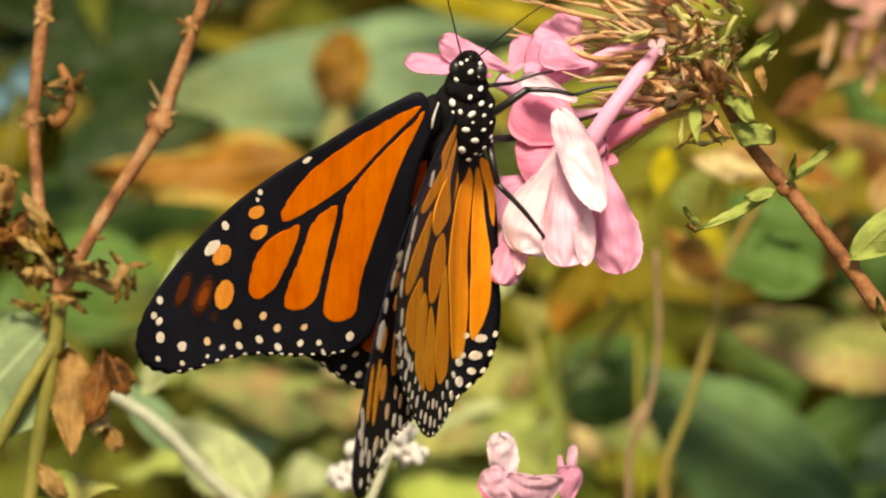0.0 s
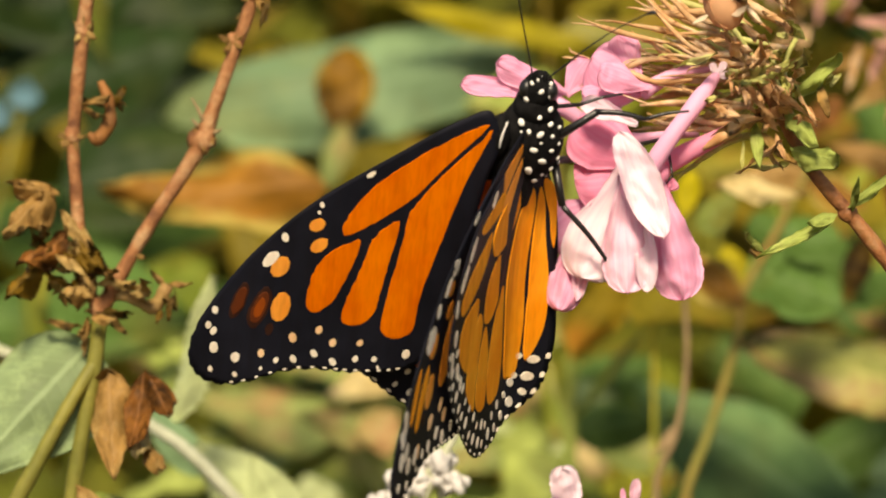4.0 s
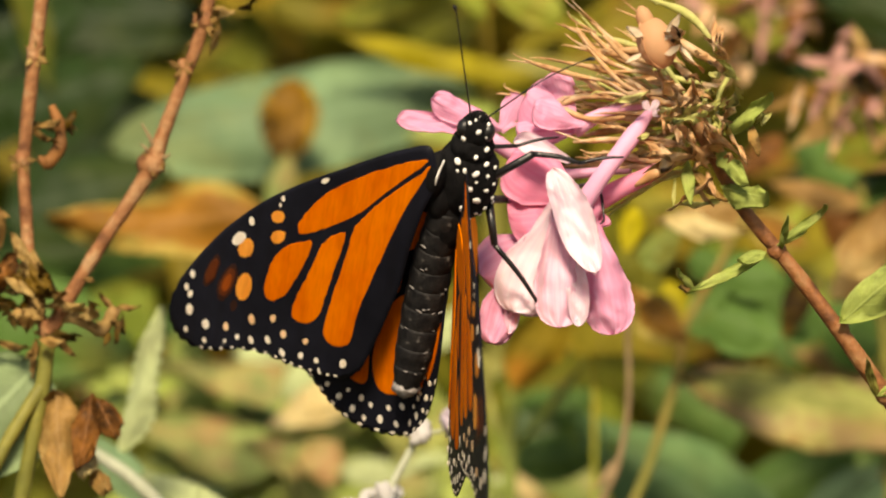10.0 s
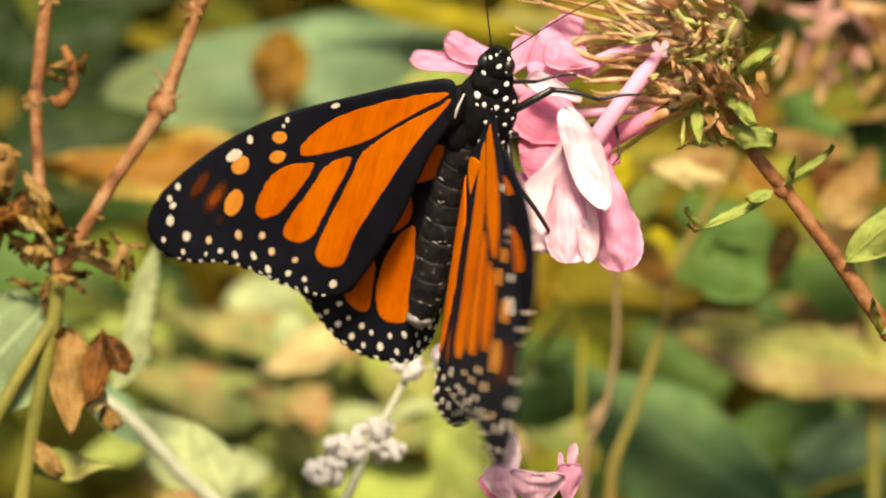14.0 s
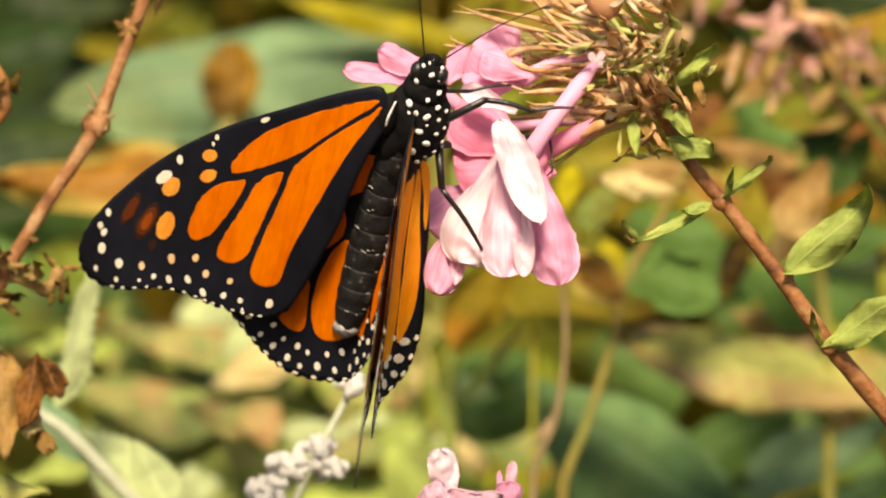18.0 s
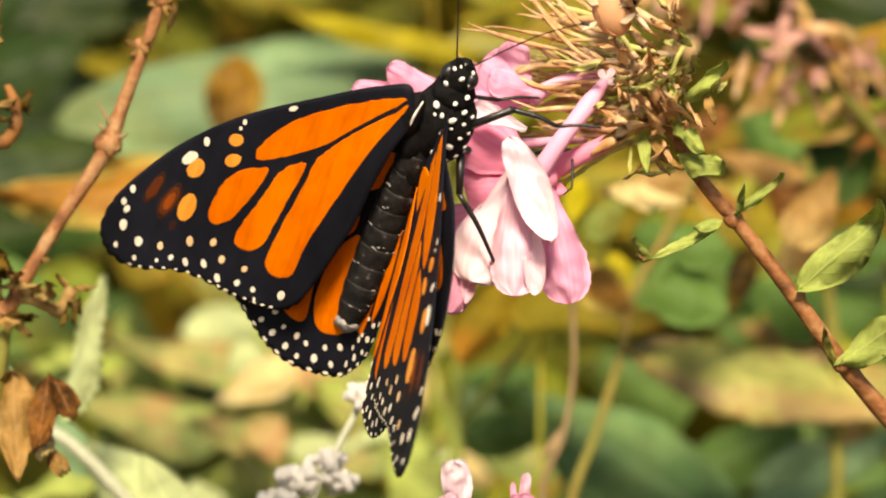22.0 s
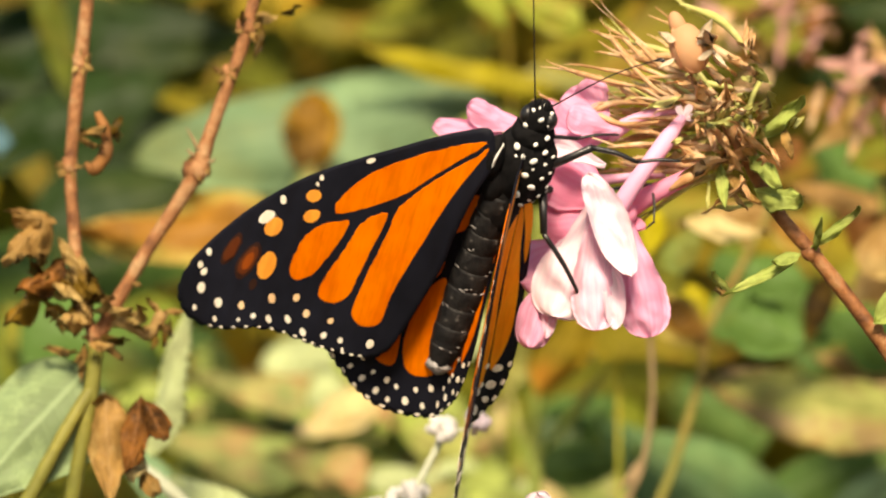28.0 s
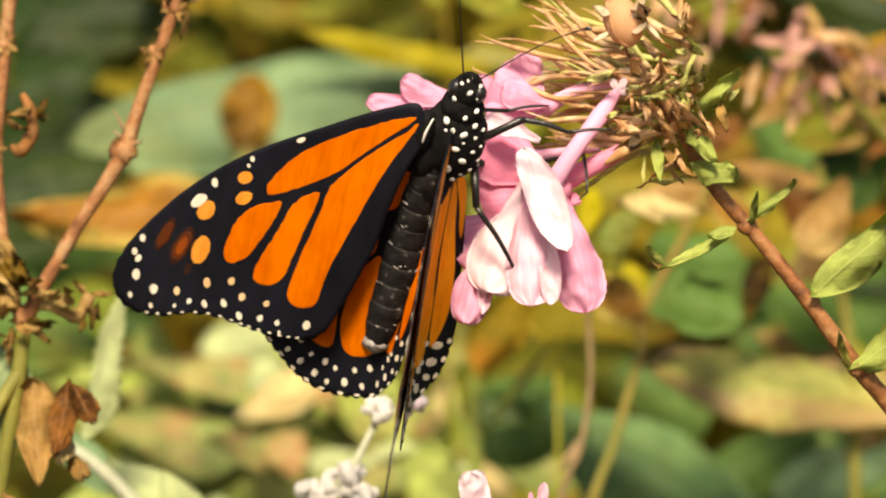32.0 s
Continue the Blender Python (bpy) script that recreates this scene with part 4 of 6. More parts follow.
    # upper floret
    f = floret(b, [(950, 160, 0.006), (1010, 128, 0.006), (1090, 112, 0.004)], M_TUBE)
    petal(955, 155, 866, 96, 0.006, 0.005, 105, M_PETAL, f, 9)
    petal(950, 140, 912, 58, 0.006, 0.006, 60, M_PETAL, f, 10)
    petal(960, 160, 850, 162, 0.006, 0.004, 60, M_PETAL, f, 11)
    petal(965, 150, 880, 120, 0.004, 0.002, 60, M_PETAL, f, 12)
    # floret behind the head
    f = floret(b, [(800, 175, 0.010), (900, 235, 0.012), (1050, 230, 0.008)], M_TUBE)
    petal(790, 168, 638, 140, 0.009, 0.006, 42, M_PETAL, f, 13, cup=-0.3)
    petal(822, 158, 700, 104, 0.009, 0.006, 52, M_PETAL, f, 14)
    petal(820, 165, 860, 100, 0.010, 0.010, 60, M_PETAL, f, 15)
    # dried calyces, radiating to the side of the stem's head
    rnd = random.Random(21)
    for k in range(66):
        a, c = rnd.gauss(1122, 46), rnd.gauss(134, 46)
        o = spot(a, c, rnd.uniform(0.003, 0.012))
        ang = 170 + (c - 135) * 0.16 + rnd.gauss(0, 12)
        L = rnd.uniform(0.005, 0.0135)
        d = Vector((math.cos(radians(ang)), rnd.uniform(-0.25, 0.35), math.sin(radians(ang)))).normalized() * L
        bend = Vector((rnd.uniform(-1, 1), rnd.uniform(-1, 1), rnd.uniform(-1, 1))) * L * 0.12
        r = rnd.uniform(0.00026, 0.00054)
        mat = M_GREENCALYX if a > 1130 and rnd.random() < 0.5 else M_CALYX
        k % 3 or tube("pedicel", [spot(1200, 190, 0.004), (o + spot(1180, 150, 0.004)) / 2, o], [0.0004, 0.0003, r * 0.8], M_GREENCALYX, b, "", 5, 3)
        cal = tube("calyx", [o, o + d * 0.45 + bend, o + d], [r * 0.55, r * 0.9, r * 1.15, r * 0.5], mat, b, "", 7, 5, 0.45)
        for s in range(2):
            tip = o + d * rnd.uniform(1.15, 1.35) + Vector((rnd.uniform(-1, 1), rnd.uniform(-1, 1), rnd.uniform(-1, 1))) * L * 0.13
            tube("calyx_tooth", [o + d * 0.86, tip.lerp(o + d, 0.4) + bend * 0.3, tip], [r * 0.5, r * 0.3, 0.00005], mat, cal, "", 5, 3)
    # crumpled papery shreds round the head of the stem
    for k in range(74):
        a, c = rnd.gauss(1165, 40), rnd.gauss(130, 62)
        a2, c2 = a + rnd.gauss(-14, 42), c + rnd.gauss(-6, 38)
        blade("withered_petal", spot(a, c, rnd.uniform(-0.005, 0.004)), spot(a2, c2, rnd.uniform(-0.007, 0.003)), rnd.uniform(7, 15) * U, M_GREENCALYX if k % 4 == 0 else M_CALYX, b, curl=rnd.uniform(-0.5, 0.5), cup=0.9, wave=0.12, rows=9, cols=5, ruffle=0.1, seed=k)
    # papery orange seed pod on top
    lean = Euler((0, radians(-22), 0)).to_matrix()
    pod = blob("seed_pod", spot(1096, 6, -0.001), (0.0025, 0.0023, 0.0034), M_PAPER, b, "orange papery seed pod", turn=lean, seg=20, rough=0.05)
    blob("pod_point", spot(1076, -36, -0.001), (0.0011, 0.001, 0.0019), M_PAPER, pod, turn=lean, seg=12, rough=0.05)
    for k, (a1, c1, a2, c2, w) in enumerate(((1104, 50, 1070, -38, 34), (1110, 48, 1096, -40, 30), (1118, 42, 1118, -22, 24))):
        blade("bract", spot(a1, c1, -0.0016), spot(a2, c2, -0.0022 + 0.0006 * k), w * U, M_PAPER, pod, shape=ELLIPTIC, curl=-0.12, cup=-0.5, wave=0.03, rows=14, cols=8, ruffle=0.02, seed=k)
    for (a1, c1), (a2, c2), w in (((1112, 0), (1140, -48), 20), ((1072, -8), (1040, -22), 18), ((1112, 26), (1142, 10), 14), ((1136, 8), (1164, 44), 9), ((1070, 24), (1040, 44), 10)):
        blade("bract", spot(a1, c1, -0.003), spot(a2, c2, -0.004), w * U, M_CREAMBRACT, pod, "pale curled bract tip", curl=0.2, rows=10, cols=4, ruffle=0.06)
    # green bracts and leaves on the stem
    for (a1, c1), (a2, c2), w, mat, cl, hk in (((1218, 168), (1298, 92), 34, M_PALELEAF, -0.15, 0.3), ((1200, 185), (1262, 262), 40, M_PALELEAF, 0.1, 0), ((1212, 262), (1303, 280), 58, M_PALELEAF, 0.0, 0.4),
                                               ((1150, 215), (1158, 292), 26, M_PALELEAF, 0.0, 0), ((1160, 230), (1228, 300), 20, M_DEADLEAF, 0.1, 0.3), ((1262, 150), (1280, 215), 22, M_DEADLEAF, 0.1, 0.2), ((1312, 362), (1405, 288), 22, M_PALELEAF, -0.1, 0.5),
                                               ((1318, 366), (1330, 305), 16, M_PALELEAF, 0.05, 0), ((1284, 384), (1156, 440), 24, M_PALELEAF, -0.12, 0), ((1290, 374), (1232, 396), 28, M_PALELEAF, 0.1, 0.1), ((1164, 438), (1124, 402), 16, M_PALELEAF, 0.1, 0.1), ((1156, 438), (1128, 446), 16, M_DEADLEAF, 0.2, 0.1),
                                               ((1424, 498), (1598, 338), 84, M_PALELEAF, -0.15, 1.2), ((1490, 628), (1660, 520), 76, M_PALELEAF, 0.12, 0), ((1485, 628), (1470, 560), 18, M_OLIVE, 0, 0)):
        blade("leaf", spot(a1, c1, 0.002), spot(a2, c2, -0.003), w * U, mat, b, "small pale green leaf" if mat is M_PALELEAF else "", curl=cl, hook=hk, cup=0.6 if w > 30 else 0.2, wave=0.09 if w > 30 else 0.03, rows=16, cols=8, seed=a1, ruffle=0.05)
    return b, root


def build_lower_bloom():
    root = spot(905, 2000, -0.002)
    root.z = 0
    b = thing("phlox_bloom", "low pale pink bloom opening below the butterfly", "flower", root, "pink blooms")
    tube("stem", [root, spot(905, 1500, -0.01), spot(890, 990, -0.018)], [0.0026, 0.002, 0.0012], M_GREENSTEM, b, "", 10)
    f = floret(b, [(890, 1010, -0.018), (890, 960, -0.019), (885, 930, -0.02)], M_TUBE)
    petal(838, 930, 820, 806, -0.020, -0.023, 50, M_WHITE, f, 31, cup=0.5, ruffle=0.06, tooth=0.05)
    petal(850, 945, 800, 868, -0.022, -0.025, 50, M_SOFT, f, 32, ruffle=0.05)
    petal(878, 950, 882, 880, -0.023, -0.026, 96, M_SOFT, f, 33, cup=0.4, ruffle=0.05)
    petal(935, 940, 942, 862, -0.020, -0.022, 46, M_PETAL, f, 34, cup=0.5)
    petal(940, 900, 947, 826, -0.019, -0.020, 19, M_SOFT, f, 35, cup=0.7)
    petal(926, 905, 923, 842, -0.019, -0.019, 10, M_PETAL, f, 36)
    petal(820, 950, 782, 886, -0.020, -0.020, 22, M_DEEP, f, 37)


# ---- dry stems beside it ----
def build_dry_plant():
    y = 0.035
    root = spot(-90, 1700, y)
    root.z = 0
    p = thing("dry_plant", "dried orange-brown forked stems with withered flower heads", "plant", root)
    main = tube("stem", [root, spot(-70, 1200, y), spot(-35, 860, y), spot(5, 640, y), spot(18, 535, y)], [0.0018, 0.0014, 0.0011, 0.0011, 0.0011], M_OLIVE, p, "olive lower stem", 10, 6, 0.1)
    right = tube("stem", [spot(18, 535, y), spot(62, 455, y), spot(112, 372, y), spot(160, 300, y), spot(197, 238, y), spot(222, 170, y), spot(250, 95, y), spot(278, 22, y), spot(300, -60, y), spot(330, -160, y)], [0.0011, 0.001, 0.001, 0.001, 0.0012, 0.001, 0.0009, 0.0009, 0.0009, 0.0007], M_DRYSTEM, p, "dry orange stem", 10, 6, 0.15)
    left = tube("stem", [spot(18, 535, y), spot(-4, 490, y), spot(-16, 425, y), spot(-24, 320, y), spot(-28, 225, y), spot(-14, 80, y), spot(0, -40, y), spot(12, -160, y)], [0.001, 0.0009, 0.0009, 0.0009, 0.0009, 0.001, 0.001, 0.0008], M_DRYSTEM, p, "dry orange stem", 10, 6, 0.15)
    for a, c, s in ((199, 232, 0.0017), (252, 62, 0.0009), (18, 530, 0.0014), (-30, 225, 0.0012), (-10, 40, 0.0013), (290, -20, 0.0014)):
        blob("node", spot(a, c, y), (s, s, s * 1.2), M_DRYSTEM, p, "knobbly stem node", seg=12, rough=0.5)
    for a, c, a2, c2 in ((205, 215, 180, 160), (210, 225, 232, 215), (192, 215, 180, 198), (205, 245, 222, 240)):
        tube("stub", [spot(a, c, y), spot((a + a2) / 2 + 3, (c + c2) / 2, y - 0.001), spot(a2, c2, y)], [0.0004, 0.0003, 0.0001], M_TAN, p, "", 6)
    rnd = random.Random(8)
    for a, c in ((199, 232), (252, 62), (-30, 225), (18, 530), (292, -20), (-8, 40)):
        for k in range(7):
            w = rnd.uniform(0, 6.283)
            blade("bud_scale", spot(a, c, y - 0.0005), spot(a + 26 * math.cos(w), c + 26 * math.sin(w), y - rnd.uniform(0, 0.002)), rnd.uniform(8, 15) * U, M_DEADLEAF, p, curl=rnd.uniform(-0.4, 0.3), cup=0.8, rows=6, cols=4, ruffle=0.08, seed=k)
    # withered heads at the fork, curled brown shreds
    for cx, cy, n, spread in ((-25, 470, 26, 55), (-60, 440, 14, 45), (110, 505, 8, 40), (25, 165, 5, 30), (-5, 545, 8, 30), (318, -20, 6, 30)):
        for k in range(n):
            a, c = cx + rnd.gauss(0, spread * 0.6), cy + rnd.gauss(0, spread * 0.45)
            a2, c2 = a + rnd.gauss(0, 34), c + rnd.gauss(6, 26)
            blade("withered_petal", spot(a, c, y + rnd.uniform(-0.004, 0.004)), spot(a2, c2, y + rnd.uniform(-0.005, 0.003)), rnd.uniform(10, 22) * U, rnd.choice((M_DEADLEAF, M_DEADLEAF, M_DARKDEAD)), p, curl=rnd.uniform(-0.5, 0.5), cup=0.9, wave=0.12, rows=9, cols=5, ruffle=0.1, seed=k)
    tube("curled_tendril", [spot(20, 130, y), spot(34, 165, y), spot(36, 200, y), spot(14, 232, y), spot(-2, 222, y)], [0.0004, 0.0008, 0.001, 0.0008, 0.0003], M_RUSTLEAF, p, "curled brown dead leaf", 8, 6, 0.6)
    tube("curled_tendril", [spot(25, 505, y), spot(75, 510, y), spot(110, 528, y), spot(135, 492, y), spot(130, 520, y)], [0.0004, 0.0009, 0.0011, 0.0008, 0.0003], M_DEADLEAF, p, "curled brown dead leaf", 8, 6, 0.6)
    tube("stem", [spot(10, 620, y), spot(-40, 700, y - 0.002), spot(-95, 800, y - 0.003), spot(-150, 900, y - 0.003), spot(-260, 1150, y)], [0.0009, 0.001, 0.0011, 0.0012, 0.0014], M_OLIVE, p, "olive lower stem", 10, 6, 0.15)
    for a1, c1, a2, c2, w, mat, cl in ((-70, 315, -150, 415, 62, M_DEADLEAF, 0.3), (-60, 330, -130, 300, 44, M_DEADLEAF, -0.3), (-40, 400, -130, 470, 50, M_RUSTLEAF, 0.4), (-30, 400, 30, 480, 38, M_DARKDEAD, 0.4), (-50, 360, 5, 420, 34, M_DEADLEAF, -0.4),
                                       (10, 480, -60, 520, 40, M_DEADLEAF, 0.3), (30, 470, -10, 400, 26, M_DARKDEAD, 0.3), (70, 505, 130, 490, 26, M_DEADLEAF, 0.6), (-90, 450, -150, 520, 46, M_DARKDEAD, 0.2)):
        blade("withered_leaf", spot(a1, c1, y - 0.001), spot(a2, c2, y - 0.005), w * U, mat, p, "crumpled brown leaf", curl=cl, cup=1.1, wave=0.14, shape=OVATE, ruffle=0.16, rows=18, cols=10, seed=a1)
    # leaves hanging from the lower stem
    for a1, c1, a2, c2, w, mat, cl in ((30, 635, 45, 838, 86, M_DEADLEAF, 0.2), (95, 640, 75, 800, 60, M_RUSTLEAF, 0.45), (105, 650, 150, 745, 56, M_RUSTLEAF, 0.5), (80, 728, 86, 806, 46, M_BEIGE, 0.3), (95, 770, 130, 825, 40, M_DEADLEAF, 0.2), (-25, 845, 30, 905, 44, M_DEADLEAF, 0.1)):
        blade("leaf", spot(a1, c1, y - 0.001), spot(a2, c2, y - 0.006), w * U, mat, p, "withered hanging leaf" if mat is not M_BEIGE else "", curl=cl, cup=0.7, wave=0.08, shape=OVATE, ruffle=0.12, rows=18, cols=10, seed=a1)
    blade("leaf", spot(0, 585, y + 0.002), spot(-215, 825, y - 0.004), 235 * U, M_BROAD, p, "broad pale green leaf with brown patch", shape=OVATE, cup=0.25, wave=0.03, ruffle=0.03, rows=20, cols=12, seed=5, face=(0.1, -1, 0.45))
    blade("leaf", spot(-40, 870, y + 0.004), spot(120, 885, y), 70 * U, M_LIME, p, "", shape=OVATE, cup=0.3, wave=0.05, ruffle=0.04, rows=14, cols=8, seed=9, face=(0, -1, 0.8))
    return p, root


def build_downy_plant():
    y = 0.055
    root = spot(430, 1500, y)
    root.z = 0
    p = thing("downy_plant", "pale downy stem with small whitish woolly flower clusters", "plant", root)
    stem = tube("stem", [root, spot(500, 1050, y), spot(560, 880, y), spot(598, 800, y), spot(632, 735, y), spot(655, 690, y)], [0.0012, 0.0009, 0.0007, 0.0006, 0.00055, 0.0005], M_PALESTEM, p, "", 10)
    rnd = random.Random(4)
    for cx, cy, n, sx, sy, mat in ((650, 690, 26, 20, 17, M_DOWN), (545, 835, 46, 40, 20, M_DOWN), (612, 838, 30, 30, 18, M_DOWN), (585, 805, 24, 30, 12, M_DOWN), (505, 880, 40, 34, 22, M_DOWN), (712, 672, 12, 13, 22, M_LILAC)):
        for k in range(n):
            ring, way = rnd.random() ** 0.5, rnd.uniform(0, 6.283)
            c = spot(cx + sx * ring * math.cos(way), cy + sy * 0.8 * ring * math.sin(way), y + rnd.uniform(-0.001, 0.003))
            s = rnd.uniform(0.0005, 0.0012)
            blob("floret", c, (s * 1.4, s, s * 0.8), mat, p, seg=10, rough=0.7, turn=Euler((rnd.random() * 3, rnd.random() * 3, rnd.random() * 3)).to_matrix())
        if cy > 700:
            tube("flower_stalk", [spot(598, 800, y), spot((598 + cx) / 2, (800 + cy) / 2, y), spot(cx, cy, y + 0.001)], [0.0006, 0.0005, 0.0005], M_PALESTEM, p, "", 6)
    tube("flower_stalk", [spot(655, 692, y), spot(690, 690, y), spot(712, 672, y + 0.001)], [0.0003, 0.00028, 0.00025], M_PALESTEM, p, "", 6)


# ---- plants behind ----
def leafy_plant(name, label, root_at, stem_line, radii, stem_mat, leaves, y):
    root = spot(root_at, 441, y)
    root.z = 0
    p = thing(name, label, "plant", root, "plants behind the bloom")
    tube("stem", [root] + [spot(a, c, y) for a, c in stem_line], radii, stem_mat, p, "", 8)
    for k, (a1, c1, a2, c2, w, mat, kw) in enumerate(leaves):
        opts = dict(cup=0.3, wave=0.025, seed=k + root_at, rows=16, cols=8, thick=0.0005, ruffle=0.03)
        dy = kw.pop("dy", 0.0)
        lab = kw.pop("label", "")
        opts.update(kw)
        k2 = (EYE + y) / EYE
        blade("leaf", spot(a1, c1, y + dy), spot(a2, c2, y + dy + kw.get("lean", 0)), w * U * k2, mat, p, lab, **opts) if "lean" not in opts else None
    return p


def low_leaves():
    """Small mottled leaves in a loose heap low behind the butterfly."""
    rnd = random.Random(12)
    out = []
    for k in range(64):
        a, c, w = rnd.uniform(130, 900), rnd.uniform(540, 930), rnd.uniform(36, 120)
        ang, L = rnd.uniform(0, 6.283), rnd.uniform(90, 230)
        mat = (M_PALELEAF, M_BLUSH, M_PALELEAF, M_BLUSH, M_SILVER, M_GREYGREEN, M_LIME, M_BEIGE)[k % 8]
        out.append((a, c, a + L * math.cos(ang), c + L * 0.6 * math.sin(ang), w, mat, dict(shape=OVATE, dy=rnd.uniform(-0.03, 0.05), face=(rnd.uniform(-0.5, 0.5), -0.9, rnd.uniform(0.1, 1.0)), curl=rnd.uniform(-0.2, 0.2), wave=0.06)))
    return out


BLUE_AT = ((-0.113, 0.783), (-0.1195, 0.779))


def build_plants_behind():
    p = leafy_plant("leafy_plant", "tall plant with broad grey-green brown-spotted leaf", 800, [(790, 900), (780, 500), (775, 250), (765, 120)], [0.004, 0.003, 0.002, 0.0015], M_OLIVE, [
        (740, 110, 84, 196, 212, M_GREYGREEN, dict(face=(0, -1, 0.35), curl=-0.05, label="broad grey-green leaf with brown spot", shape=ELLIPTIC, cup=0.15)),
        (880, 100, 480, -6, 62, M_YELLOW, dict(face=(0, -1, 0.5), curl=-0.05, dy=-0.012, label="yellowing leaf")),
        (770, 60, 1000, 90, 70, M_OLIVE, dict(dy=0.04)),
        (760, 300, 560, 330, 150, M_LIME, dict(dy=0.02)),
        (780, 140, 620, 190, 90, M_LIME, dict(dy=-0.01, label="pale blotched leaf")),
        (780, 700, 420, 690, 200, M_LIME, dict(shape=OVATE, face=(0, -0.8, 1), dy=0.02)),
        (780, 860, 560, 960, 210, M_LIME, dict(shape=OVATE, face=(0, -0.8, 1)))], 0.30)
    blade("leaf_tip", spot(412, 215, 0.281), spot(376, 345, 0.275), 0.0065, M_BLUSH, p, "pale withered stalk", shape=LANCE, cup=0.6, wave=0.05, ruffle=0.05)
    # brown spot eaten into the broad leaf
    blade("leaf_spot", spot(420, 84, 0.284), spot(404, 234, 0.282), 0.0118, M_SPOT, p, "dead brown patch", shape=ROUND, cup=0.1, thick=0.001, wave=0.05, ruffle=0.06, tooth=0.12)
    leafy_plant("leafy_plant", "plant with orange and brown dying leaf", -420, [(-400, 900), (-360, 480), (-330, 100)], [0.003, 0.002, 0.001], M_OLIVE, [
        (390, 330, -15, 328, 150, M_ORANGELEAF, dict(label="orange dying leaf", face=(0.1, -1, 0.35), wave=0.09, ruffle=0.06, shape=OVATE, curl=-0.05)),
        (-110, 480, 150, 570, 190, M_GREEN, dict(dy=0.03, shape=OVATE)),
        # M_SHADE blades darken the upper left, shade painted into their colour
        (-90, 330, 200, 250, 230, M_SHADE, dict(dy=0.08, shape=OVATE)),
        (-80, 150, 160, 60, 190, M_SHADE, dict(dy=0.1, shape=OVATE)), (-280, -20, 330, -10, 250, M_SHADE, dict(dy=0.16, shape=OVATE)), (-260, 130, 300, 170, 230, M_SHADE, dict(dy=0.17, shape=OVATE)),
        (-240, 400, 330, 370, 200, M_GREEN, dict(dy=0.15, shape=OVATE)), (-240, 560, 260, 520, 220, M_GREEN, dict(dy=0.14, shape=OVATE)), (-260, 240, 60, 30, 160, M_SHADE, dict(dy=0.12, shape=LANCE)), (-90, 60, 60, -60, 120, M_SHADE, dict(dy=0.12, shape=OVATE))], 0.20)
    leafy_plant("leafy_plant", "plant with green leaf blushing pink at its rim", 1900, [(1850, 900), (1800, 720), (1760, 500)], [0.003, 0.0025, 0.0015], M_OLIVE, [
        (1660, 680, 1110, 596, 205, M_ROSY, dict(shape=ELLIPTIC, label="green leaf blushing pink and yellow", face=(0, -0.75, 1), curl=-0.03)),
        (1570, 690, 1760, 640, 120, M_BLUSH, dict()),
        # the big M_SHADE blades far back bring painted shade to the right side
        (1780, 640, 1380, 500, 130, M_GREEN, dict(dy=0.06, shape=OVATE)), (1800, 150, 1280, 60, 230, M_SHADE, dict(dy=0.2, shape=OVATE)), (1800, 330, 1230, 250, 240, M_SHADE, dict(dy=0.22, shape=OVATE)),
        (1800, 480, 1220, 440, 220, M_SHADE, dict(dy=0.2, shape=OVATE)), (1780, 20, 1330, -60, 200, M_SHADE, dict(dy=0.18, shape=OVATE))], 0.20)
    leafy_plant("leafy_plant", "plant with dark green pointed leaves", 1400, [(1380, 1100), (1330, 960)], [0.003, 0.0025, 0.0015], M_OLIVE, [
        (1330, 960, 918, 668, 300, M_BLUEGREEN, dict(shape=LANCE, label="broad dark green pointed leaf", face=(0.3, -1, 0.5))),
        (1340, 930, 1640, 830, 110, M_BLUEGREEN, dict(label="green leaf", face=(0, -0.6, 1))),
        (1320, 880, 1620, 745, 110, M_GREYGREEN, dict(face=(0, -0.6, 1), curl=0.1)),
        (1350, 980, 1000, 880, 140, M_GREEN, dict(dy=0.04)), (1300, 1000, 1700, 720, 260, M_GREEN, dict(dy=0.12, shape=OVATE)), (1320, 900, 980, 720, 220, M_GREEN, dict(dy=0.14, shape=OVATE)),
        (1330, 800, 1640, 640, 220, M_GREEN, dict(dy=0.15, shape=OVATE)), (1200, 830, 1420, 740, 120, M_GREEN, dict(dy=0.03, shape=ELLIPTIC)), (1330, 850, 1480, 770, 90, M_GREYGREEN, dict(dy=0.02, shape=ELLIPTIC)), (1460, 790, 1560, 720, 60, M_DEADLEAF, dict(dy=0.01)), (1340, 760, 1000, 600, 200, M_GREEN, dict(dy=0.18, shape=OVATE)), (1100, 1000, 820, 800, 240, M_GREEN, dict(dy=0.16, shape=OVATE)), (1500, 620, 1250, 560, 150, M_GREEN, dict(dy=0.16, shape=OVATE))], 0.24)
